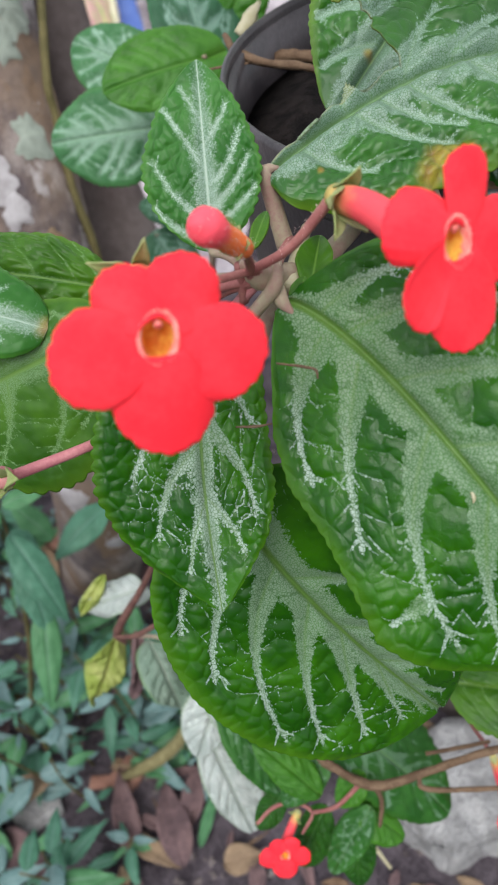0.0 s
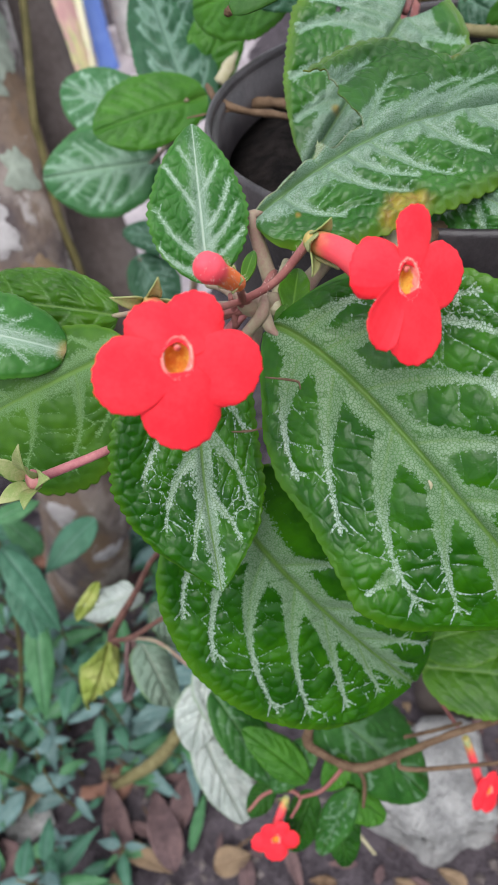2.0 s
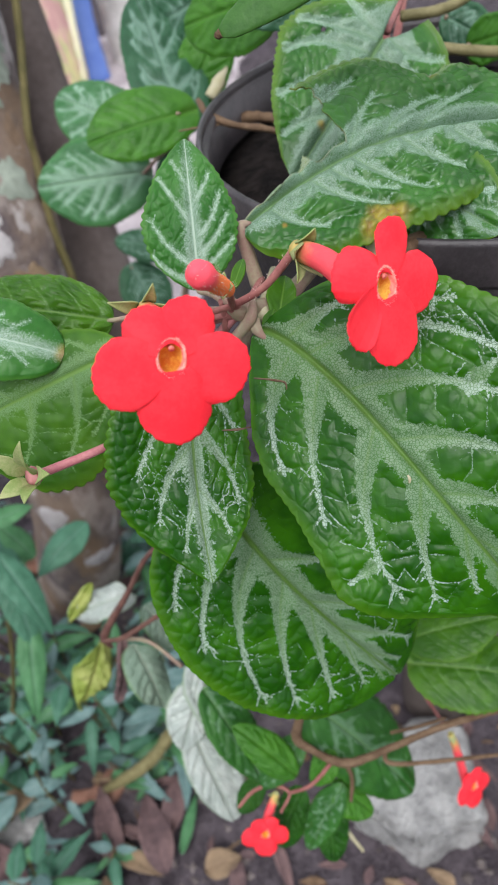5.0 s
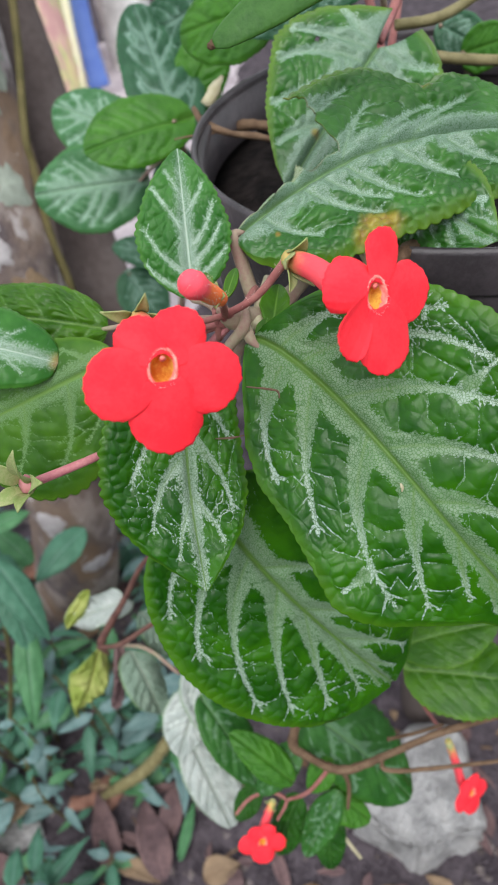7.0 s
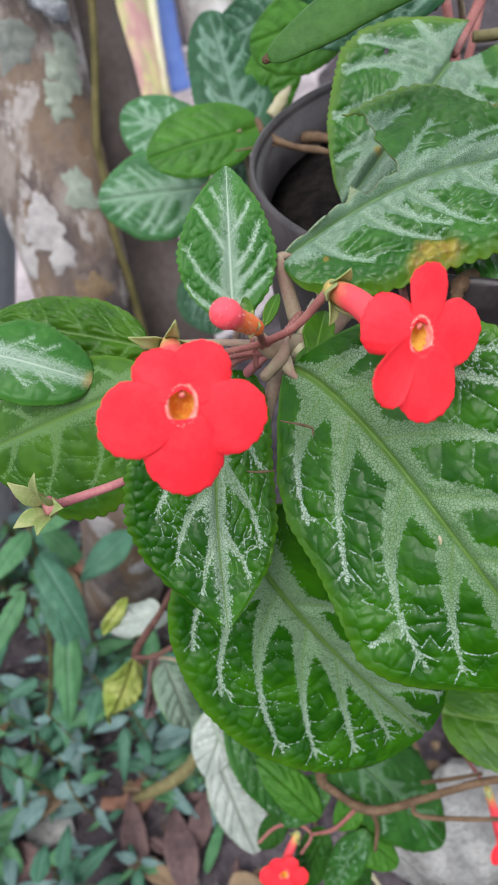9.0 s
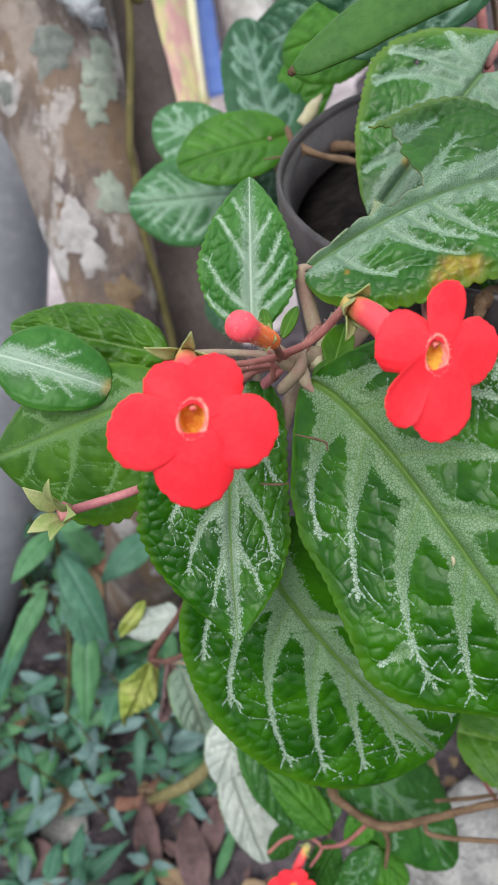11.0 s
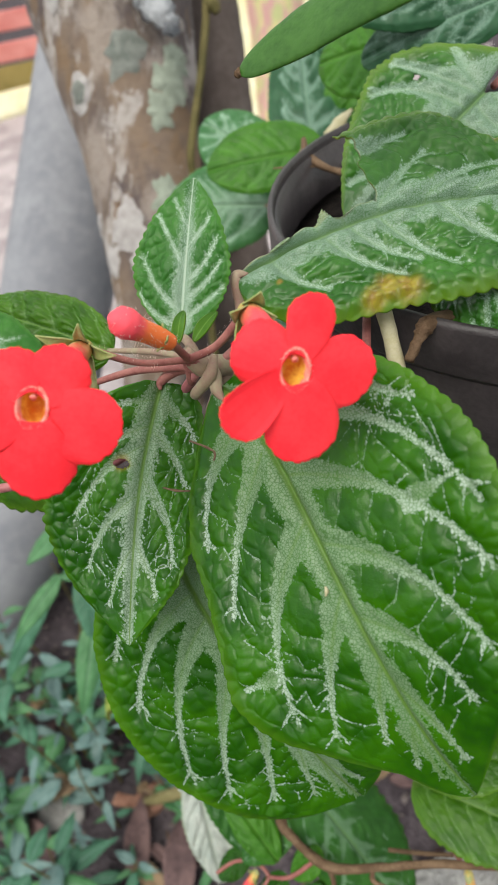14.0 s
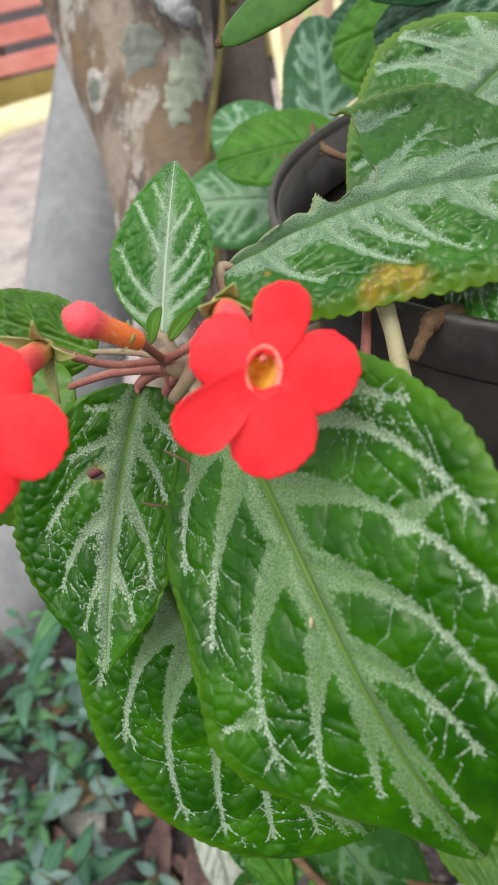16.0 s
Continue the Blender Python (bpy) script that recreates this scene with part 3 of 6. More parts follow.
        if bulge > 0:
            field = np.maximum(field, lace - pil * 3.6 - np.clip(q - 0.86, 0, 1) * 9 + 0.5 * smooth_noise(rng, px, py, 0.008))
    # Rises towards the outer veins, where the glint colour is painted.
    pale = np.clip((q - 0.25) / 0.55, 0, 1)
    if nerves:
        pale = np.clip((along - 0.25) / 0.55, 0, 1) * np.clip((mid_d - 0.002) / 0.005, 0, 1)
        pale = np.maximum(pale, frost * np.clip(0.3 + u, 0, 1))
    field = np.clip(field, -2, 1.2) if np.max(silver) > 0 else np.full(u.shape, -3.0)
    rib = np.clip(1.6 - mid_d / (0.00082 * min(big, 1) * (1.25 - u)), 0, 1)
    rib = np.maximum(rib, 0.55 * np.clip(1.5 - dist / ((0.00050 if nerves else 0.00034) * min(big, 1)), 0, 1) * np.clip(1.0 - q, 0, 1))
    mark = np.zeros(u.shape)
    if cut:
        mark = np.where((s < 0) & (q > strip), np.clip(1 - (u - tear) / 0.007, 0, 1), 0.0)
        mark = np.maximum(mark, np.where((s < 0) & (u < tear), np.clip(1 - (left - q) / 0.03, 0, 1), 0.0)) * 0.5
    for su, sx, sr in stain or ():
        mark = np.maximum(mark, np.exp(-(((u - su) * length) ** 2 + (px - sx) ** 2) / sr ** 2))
    X, Y, Z = np.array(x), np.array(y), np.array(z)
    pts = np.array(base) + (px + shift)[..., None] * X + py[..., None] * Y + pz[..., None] * Z
    pts = pts.reshape(-1, 3)
    cols = 2 * ns + 1
    faces = []
    for i in range(nu):
        for j in range(2 * ns):
            if bite is not None and bite(u[i, j], px[i, j] / wm, i, j):
                continue
            if gone[i, j] or gone[i, j + 1] or gone[i + 1, j] or gone[i + 1, j + 1]:
                continue
            a = i * cols + j
            faces.append((a, a + 1, a + cols + 1, a + cols))
    me = raw_mesh(name, pts, faces, mat, {"silver": field.ravel(), "rib": rib.ravel(), "rim": q.ravel(), "pale": pale.ravel(), "mark": mark.ravel()})
    ob = solid(part(name, me, parent, label), thick)
    if petiole:
        start, r, pm = petiole
        start = Vector(start)
        knee = start.lerp(base, 0.6) + z * -0.002 + Vector((0, 0, 0.002))
        part("petiole", tube_mesh("petiole", [start, knee, base, base.lerp(tip, 0.03)], [r * 1.15, r, r * 0.8, r * 0.25], pm, 10, 5), ob)
    return ob


FIVE = ((133, 0.77, 0.335), (62, 0.80, 0.335), (-11, 1.02, 0.42), (-84, 1.03, 0.46), (203, 1.02, 0.46))


def flower(parent, centre, neck, face, up, size, seed=0, petals=FIVE, sepals=True, label="bright red five-lobed flower", fine=True, sepal=(0.62, 0.2, 0.22)):
    """A curved tube from the calyx at neck to the mouth at centre; five lobes spread round the mouth, which looks along face."""
    rng = np.random.default_rng(seed)
    centre, neck = Vector(centre), Vector(neck)
    axis = Vector(face).normalized()
    x, y, z = frame_of(up, axis)
    r = size
    back = centre - z * r * 0.45
    path = smooth_path([neck, neck.lerp(back, 0.5) + y * r * 0.08, back, centre - z * r * 0.05], 6)
    n, k16 = len(path), 16
    verts, faces = [], []
    for i, c in enumerate(path):
        d = (path[min(i + 1, n - 1)] - path[max(i - 1, 0)]).normalized()
        e1 = d.cross(y)
        e1.normalize()
        e2 = d.cross(e1)
        rr = r * float(np.interp(i / (n - 1), (0, 0.12, 0.5, 0.85, 1), (0.13, 0.165, 0.185, 0.225, 0.235)))
        for k in range(k16):
            a = 2 * math.pi * k / k16
            verts.append(c + e1 * math.cos(a) * rr + e2 * math.sin(a) * rr)
    for i in range(n - 1):
        for k in range(k16):
            faces.append((i * k16 + k, i * k16 + (k + 1) % k16, (i + 1) * k16 + (k + 1) % k16, (i + 1) * k16 + k))
    faces.append(tuple(range(k16))[::-1])
    tube = part("flower", raw_mesh("flower", verts, faces, PETAL_PINK, {"tip": [i / (n - 1) for i in range(n) for k in range(k16)]}), parent, label)
    rings = ((0.215, 0.015), (0.18, -0.04), (0.168, -0.12), (0.145, -0.24), (0.06, -0.33))
    verts, faces = [], []
    for rr, dz in rings:
        for k in range(20):
            a = 2 * math.pi * k / 20
            verts.append(centre + x * (math.cos(a) * rr * r * 0.82) + y * (math.sin(a) * rr * r * 1.12) + z * (dz * r))
    for i in range(len(rings) - 1):
        for k in range(20):
            faces.append((i * 20 + k, i * 20 + (k + 1) % 20, (i + 1) * 20 + (k + 1) % 20, (i + 1) * 20 + k))
    faces.append(tuple((len(rings) - 1) * 20 + k for k in range(20)))
    part("throat", raw_mesh("throat", verts, faces, THROAT), tube, "orange-yellow throat")
    verts, faces = [], []
    for rr, dz in ((0.235, 0.02), (0.212, 0.045), (0.190, 0.03), (0.176, -0.05)):
        for k in range(24):
            a = 2 * math.pi * k / 24
            w = 1 + 0.06 * (rng.random() - 0.5)
            verts.append(centre + x * (math.cos(a) * rr * r * 0.82 * w) + y * (math.sin(a) * rr * r * 1.12 * w) + z * (dz * r))
    for i in range(3):
        for k in range(24):
            faces.append((i * 24 + k, i * 24 + (k + 1) % 24, (i + 1) * 24 + (k + 1) % 24, (i + 1) * 24 + k))
    part("throat_rim", raw_mesh("throat_rim", verts, faces, WHITE_RIM), tube, "pale downy throat rim")
    if fine:
        ring = [k * 2 * math.pi / 70 for k in range(70)]
        fine_hairs(tube, [(centre + x * (math.cos(a) * 0.20 * r * 0.82) + y * (math.sin(a) * 0.20 * r * 1.12) + z * (0.035 * r), z + (x * math.cos(a) + y * math.sin(a)) * 0.5) for a in ring], 0.0009, seed, HAIR)
        part("stigma", tube_mesh("stigma", [centre - z * r * 0.30 + y * r * 0.12, centre - z * r * 0.04 + y * r * 0.13, centre + z * r * 0.02 + y * r * 0.11], [r * 0.025, r * 0.025, r * 0.042], WHITE_RIM, 8, 4), tube, "cream stigma")
    nu, ns = (26, 16) if fine else (12, 7)
    for k, (deg, ln, wid, *more) in enumerate(petals):
        a = math.radians(deg)
        d = x * math.cos(a) + y * math.sin(a)
        t = z.cross(d)
        w = z
        rise = more[1] if len(more) > 1 else 0.0
        if more:  # a lobe that is turned about its own length
            th = math.radians(more[0])
            t, w = t * math.cos(th) - z * math.sin(th), z * math.cos(th) + t * math.sin(th)
        verts, faces = [], []
        tilt, curl, ph = 0.03 * rng.random(), 0.05 + 0.06 * rng.random(), rng.random() * 6
        for i in range(nu + 1):
            uu = i / nu
            for j in range(2 * ns + 1):
                ss = j / ns - 1
                # the lobe: narrow claw, broad rounded end, faintly scalloped
                ang = ss * math.pi / 2
                rim = 1 + 0.016 * math.sin(ss * 17 + ph) + 0.024 * math.sin(ss * 31 + 2 * ph) * (0.4 + 0.6 * math.cos(ang)) + 0.03 * math.sin(ss * 4.3 + ph)
                end_d, end_t = ln - wid * 0.95 + wid * 0.95 * math.cos(ang) * rim, wid * math.sin(ang) * rim
                claw = 0.11 + 0.05 * math.cos(ang)
                dd = claw + (end_d - claw) * uu
                tt = end_t * (0.42 + 0.58 * math.sin(uu * math.pi / 2) ** 0.9)
                lift = 0.03 + tilt * uu - curl * uu * uu - 0.10 * (tt / wid) ** 2 * wid * uu + 0.009 * math.sin(tt * 11 + ph) * uu
                verts.append(centre + d * (dd * r) + t * (tt * r) + w * (lift * r - 0.0004 * (k % 3)) + z * (rise * r * uu ** 1.3))
        c = 2 * ns + 1
        for i in range(nu):
            for j in range(2 * ns):
                faces.append((i * c + j, i * c + j + 1, (i + 1) * c + j + 1, (i + 1) * c + j))
        solid(part("petal", raw_mesh("petal", verts, faces, PETAL), tube), 0.0003)
    if sepals:
        calyx(tube, neck, (back - neck).normalized(), r * sepal[0], seed, sepal[1], sepal[2])
    return tube


def fine_hairs(parent, roots, length, seed, mat):
    """Short pale hairs, each a thin three-sided spike; roots are (place, direction)."""
    rng = np.random.default_rng(seed)
    verts, faces = [], []
    for p, d in roots:
        d = (Vector(d).normalized() + Vector(rng.normal(0, 0.35, 3))).normalized()
        e1 = d.orthogonal().normalized()
        e2 = d.cross(e1)
        n0, w, ln = len(verts), 0.00005, length * (0.5 + 0.8 * rng.random())
        for a in (0, 2.1, 4.2):
            verts.append(Vector(p) + e1 * math.cos(a) * w + e2 * math.sin(a) * w)
        verts.append(Vector(p) + d * ln + Vector((0, 0, -0.15 * ln)))
        faces += [(n0, n0 + 1, n0 + 3), (n0 + 1, n0 + 2, n0 + 3), (n0 + 2, n0, n0 + 3)]
    return part("hairs", raw_mesh("hairs", verts, faces, mat), parent, "fine pale hairs")


def tube_roots(a, b, radii, count, seed):
    """Places and outward directions scattered over a straight round body."""
    rng = np.random.default_rng(seed)
    a, b = Vector(a), Vector(b)
    ax = (b - a).normalized()
    e1 = ax.orthogonal().normalized()
    e2 = ax.cross(e1)
    out = []
    for _ in range(count):
        f, g = rng.random(), rng.random() * 2 * math.pi
        r = float(np.interp(f * (len(radii) - 1), range(len(radii)), radii))
        d = e1 * math.cos(g) + e2 * math.sin(g)
        out.append((a.lerp(b, f) + d * r, d + ax * (0.6 * f)))
    return out


def calyx(parent, place, axis, size, seed=0, broad=0.11, spread=0.45):
    rng = np.random.default_rng(seed + 40)
    axis = Vector(axis).normalized()
    ref = Vector((0.2, 0.3, 0.93))
    x, y, z = frame_of(ref, axis)
    for k in range(5):
        a = 2 * math.pi * (k + 0.3 * rng.random()) / 5
        d = x * math.cos(a) + y * math.sin(a)
        b = Vector(place) + d * size * 0.16
        e = b + d * size * (spread + 0.2 * rng.random()) + axis * size * (0.55 + 0.3 * rng.random())
        leaf(parent, b, e, d * -0.7 + axis * 0.3, size * broad, size * broad, SEPAL, "sepal", arch=0.25, cup=-0.3, veins=3, silver=0, seed=seed + k, bulge=0.0, teeth=6, tooth=0.1, res=(10, 5), thick=0.0004, peak=0.4, point=1.0)


# ---- ground ----
def ground_mesh():
    n = 90
    t = np.linspace(-1, 1, n + 1)
    g = np.sign(t) * (np.abs(t) ** 3.2) * 60
    verts, faces = [], []
    for i in range(n + 1):
        for j in range(n + 1):
            xx, yy = g[i] - 0.2, g[j] + 0.6
            hh = 0.012 * noise.noise((xx * 6, yy * 6, 0)) + 0.006 * noise.noise((xx * 22, yy * 22, 3))
            verts.append((xx, yy, hh * max(0, 1 - math.hypot(xx, yy) / 6)))
    for i in range(n):
        for j in range(n):
            a = i * (n + 1) + j
            faces.append((a, a + n + 1, a + n + 2, a + 1))
    return raw_mesh("ground", verts, faces, SOIL)


ground = tagged(new("ground", ground_mesh()), "dark damp garden soil with leaf litter", "ground", kind="structure")

# ---- unseen wall added behind the camera to block low sky ----
def slab(name, size, centre, mat):
    bm = bmesh.new()
    bmesh.ops.create_cube(bm, size=1)
    bmesh.ops.scale(bm, vec=size, verts=bm.verts)
    bmesh.ops.bevel(bm, geom=bm.edges[:], offset=0.01, segments=2, affect="EDGES")
    bmesh.ops.translate(bm, vec=centre, verts=bm.verts)
    me = bpy.data.meshes.new(name)
    bm.to_mesh(me)
    bm.free()
    me.materials.append(mat)
    return me


tagged(new("added_wall", slab("added_wall", (9.0, 0.15, 2.4), (0.3, -6.0, 1.2), WALL)), "plain wall added out of view to block low sky", "wall", kind="structure")

# ---- pot ----
POT_C = Vector((0.0905, 0.276, 0))
POT_R, RIM_Z, POT_H = 0.115, 0.704, 0.22


def lathe(name, rings, centre, mat, sides=64, close=True):
    verts, faces = [], []
    for r, zz in rings:
        for k in range(sides):
            a = 2 * math.pi * k / sides
            verts.append((centre[0] + r * math.cos(a), centre[1] + r * math.sin(a), zz))
    for i in range(len(rings) - 1):
        for k in range(sides):
            k2 = (k + 1) % sides
            faces.append((i * sides + k, i * sides + k2, (i + 1) * sides + k2, (i + 1) * sides + k))
    if close:
        faces.append(tuple(range(sides))[::-1])
        faces.append(tuple((len(rings) - 1) * sides + k for k in range(sides)))
    return raw_mesh(name, verts, faces, mat)


pot = thing("plant_pot", (POT_C.x, POT_C.y, RIM_Z - POT_H), "black plastic plant pot with a thin rolled rim", "plant pot")
R = POT_R
part("pot_wall", lathe("pot_wall", [(R * 0.88, RIM_Z - POT_H), (R * 0.992, RIM_Z - 0.022), (R * 0.992, RIM_Z - 0.004), (R * 0.966, RIM_Z - 0.004), (R * 0.958, RIM_Z - 0.022), (R * 0.79, RIM_Z - POT_H + 0.01)], POT_C, POT, 80), pot)
part("pot_rim", lathe("pot_rim", [(R * 0.976, RIM_Z - 0.018), (R * 0.998, RIM_Z - 0.0175), (R * 1.003, RIM_Z - 0.016), (R * 1.003, RIM_Z - 0.002), (R * 0.997, RIM_Z), (R * 0.984, RIM_Z), (R * 0.979, RIM_Z - 0.002), (R * 0.977, RIM_Z - 0.012)], POT_C, POT, 80, False), pot, "thick rolled rim")
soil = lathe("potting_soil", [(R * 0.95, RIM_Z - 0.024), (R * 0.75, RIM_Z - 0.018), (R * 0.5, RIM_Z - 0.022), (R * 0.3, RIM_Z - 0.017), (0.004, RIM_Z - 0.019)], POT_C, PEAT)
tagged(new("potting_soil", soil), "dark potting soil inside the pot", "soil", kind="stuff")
stand = thing("wooden_post", (0.135, 0.335, 0), "dark weathered wooden post carrying the pot", "post")
part("post_shaft", tube_mesh("post_shaft", [(0.135, 0.335, -0.02), (0.13, 0.33, 0.2), (0.125, 0.325, RIM_Z - POT_H - 0.012)], [0.036, 0.032, 0.034], DARKWOOD, 18, 6, 0.05, 3), stand)
part("post_cap", lathe("post_cap", [(0.085, RIM_Z - POT_H - 0.02), (0.09, RIM_Z - POT_H - 0.017), (0.09, RIM_Z - POT_H - 0.004), (0.085, RIM_Z - POT_H - 0.001)], (0.105, 0.295), DARKWOOD, 24), stand)

# ---- main plant ----
CROWN = Vector((-0.0104, 0.1367, 0.7086))
plant = thing("flowering_plant", CROWN, "trailing plant with silver-veined quilted leaves and red flowers", "plant")
LOW = CROWN + Vector((0.003, 0.012, -0.008))
part("stem", tube_mesh("stem", [(0.0141, 0.1750, 0.6952), (0.0015, 0.1565, 0.6962), LOW, CROWN, (-0.0132, 0.1354, 0.7146)], [0.0026, 0.0030, 0.0032, 0.0028, 0.0014], STEM, 12, 6, 0.08, 2), plant, "knobbly greenish-brown main stem")

# the broad leaf, and the ones that hang under and beside it
A_LEFT = ((0, 6), (0.015, 14), (0.041, 21), (0.10, 29.5), (0.16, 35), (0.227, 39.4), (0.285, 41.8), (0.34, 44.1), (0.40, 45), (0.49, 44.7), (0.585, 43), (0.69, 37.5), (0.775, 29.5), (0.845, 21.5), (0.907, 13), (0.962, 6), (1, 0.5))
A_RIGHT = ((0, 3), (0.02, 8), (0.075, 16.4), (0.175, 28.1), (0.27, 33.5), (0.385, 34.3), (0.50, 36.8), (0.60, 39.3), (0.67, 36), (0.72, 31.6), (0.757, 26.7), (0.80, 21.5), (0.845, 16), (0.885, 10.5), (0.935, 7.2), (0.97, 4.5), (1, 0.5))
A_NERVES = ((-1, 12, 21.9, 34.4, -0.14), (-3.5, 22, 23, 52.6, -0.06), (-6, 42, 21.5, 81.1, -0.13), (20.8, 69.4, 29.3, 68.8, 0), (-4.8, 61, 15.9, 89.4, -0.06), (-3.3, 79, 6.2, 94.6, -0.03), (-1, 94, 4.5, 103, 0),
            (-3, 8, -31.8, 18.2, 0.10), (-31.8, 18.2, -43.6, 32.1, -0.04), (-5, 15, -44.5, 58.3, 0.17), (-6.6, 30, -39.5, 71.6, 0.13), (-31.7, 51.1, -44.0, 50.9, 0.04), (-7, 48.5, -28.7, 86.1, 0.14), (-5.4, 66.5, -18.2, 94.3, 0.13), (-3.6, 81, -6.5, 106, 0.06), (-1, 93.9, 1.6, 108.2, 0))
leaf(plant, (-0.0058, 0.1336, 0.7034), (0.0660, 0.0705, 0.6370), (-0.1751, -0.8013, 0.5721), 0.045, 0.0393, LEAF, seed=3, outline=(A_LEFT, A_RIGHT), bow=(-6.6, 0.6), sheet=(-0.00065, -0.00554, 0.02606, -0.00633, 0.02048, 0.01243, 0.03402, -0.02982, -0.01708), nerves=A_NERVES, halo=(6.6, 0.7), vein=(3.6, 1.3), spur=(1.5, 0.26), lace=-0.40, res=(300, 150), bulge=0.0012, quilt=0.0040, teeth=60, tooth=0.012, petiole=(CROWN, 0.0021, STEM), label="broad glossy green leaf with silver veins")
B_LEFT = ((0, 6), (0.05, 22), (0.15, 36), (0.3, 45), (0.5, 45), (0.7, 35), (0.82, 24), (0.92, 15), (0.96, 10), (1, 2))
B_RIGHT = ((0, 6), (0.03, 18), (0.07, 28), (0.12, 34), (0.19, 39), (0.30, 43.4), (0.40, 46), (0.5, 46), (0.62, 44), (0.74, 38.8), (0.84, 32.2), (0.92, 23), (0.96, 16), (1, 2))
B_NERVES = ((7, 16, 43.5, 31.8, -0.16), (8, 22, 46.1, 50.5, -0.10), (8.6, 31.3, 42.8, 81.5, -0.12), (8.2, 47.9, 35.4, 93, -0.06), (7, 62.9, 23.7, 103.6, -0.02), (5, 80.4, 11.8, 111.2, 0), (3, 97.1, 4.6, 118, 0), (8.4, 38, -14, 60, 0.05), (7, 62, -15, 92, 0.05), (4, 83, -13.5, 108, 0.03), (2, 100, -5, 115, 0))
leaf(plant, (-0.0230, 0.1235, 0.6570), (0.0325, 0.0995, 0.5490), (0.3577, -0.8557, 0.3740), 0.045, 0.046, LEAF, seed=8, outline=(B_LEFT, B_RIGHT), bow=(8.6, 0.55), sheet=(-0.00008, -0.04117, 0.00245, 0.03535, 0.03046, 0.01162, -0.00532, -0.01147, 0.00667), nerves=B_NERVES, halo=(8.0, 1.0), vein=(4.2, 1.5), spur=(1.35, 0.26), frost=0.35, lace=-0.22, res=(260, 140), bulge=0.0014, quilt=0.0046, silver=0.85, teeth=60, tooth=0.009, petiole=(LOW, 0.002, STEM))
C_LEFT = ((0, 5), (0.012, 9), (0.085, 13), (0.21, 15.5), (0.44, 17), (0.60, 17.5), (0.75, 14.2), (0.87, 8), (0.95, 3.3), (1, 0.3))
C_RIGHT = ((0, 4), (0.05, 11.3), (0.12, 16.4), (0.27, 23), (0.41, 25.7), (0.58, 26.4), (0.72, 22.5), (0.83, 16.5), (0.92, 8.2), (0.97, 3.2), (1, 0.3))
C_NERVES = ((-0.4, 5, 12.1, 7.8, 0), (0.8, 12, 15.3, 21, -0.03), (1.5, 17.5, 20, 42.1, -0.10), (2.7, 32.5, 14.4, 56.3, -0.11), (2.4, 47, 7.1, 64.7, -0.05), (-0.4, 5, -11.1, 14.9, 0.05), (0.8, 14, -10.3, 29.4, 0.08), (2.4, 28, -9.9, 50.8, 0.10), (2.4, 46, -6.7, 60, 0.05))
leaf(plant, (-0.0250, 0.1400, 0.7000), (-0.0284, 0.0890, 0.6450), (0.1458, -0.7299, 0.6678), 0.0175, 0.0264, LEAF, seed=5, outline=(C_LEFT, C_RIGHT), bow=(2.8, 0.9), sheet=(-0.00011, 0.03783, -0.00625, 0.00678, -0.07686, 0.01724, 0.00009, -0.01151, -0.0125), nerves=C_NERVES, halo=(3.4, 1.5), vein=(2.0, 1.15), spur=(0.9, 0.24), rung_width=0.30, frost=0.7, lace=-0.12, res=(200, 100), bulge=0.0014, quilt=0.0034, silver=1.2, teeth=40, tooth=0.035, stain=((0.32, 0.0055, 0.0030),), bite=lambda u, p, i, j: math.hypot((u - 0.32) * 0.075, (p - 0.21) * 0.0264 / 1.8) < 0.0013, petiole=(CROWN, 0.0016, STEM_RED))
D_NERVES = ((0, 19, -8.8, 33.5, 0), (0, 7, -12.4, 22, 0.09), (0, 3, -13.4, 12, 0.11), (0, 30, -4.5, 38, 0), (0, 25, 6.1, 34.2, -0.06), (0, 15, 8.6, 28.3, -0.10), (0, 5, 11.6, 15, -0.05), (0, 10, 10.5, 22, -0.08))
leaf(plant, (-0.0219, 0.1517, 0.7075), (-0.0208, 0.1800, 0.7420), (0.0724, -0.8803, 0.4597), 0.0150, 0.0132, LEAF_PALE, arch=0.05, cup=0.02, seed=11, peak=0.42, swell=0.55, point=0.8, nerves=D_NERVES, halo=(3.4, 0.5), vein=(1.2, 0.75), spur=(0.4, 0.25), rung_width=0, res=(130, 60), bulge=0.0011, quilt=0.0030, silver=1.2, teeth=30, tooth=0.05, petiole=(CROWN, 0.0014, STEM), label="small upright oval leaf with a silver centre")

E_NERVES = ((-10.7, 41.7, -29, 59.6, 0.07), (-10, 52.8, -21, 80, 0.12), (-9, 63.7, -20, 92, 0.08), (-33.4, 43, -36.8, 55.5, 0), (-11, 24, 9.9, 46.4, -0.11), (-11, 32, 6, 51, -0.10), (-12, 41, 9.2, 60.6, -0.08), (-10, 60, 9, 80, -0.08), (-7, 78, 9, 97, -0.08), (-4, 10, 9.9, 25.3, -0.13))
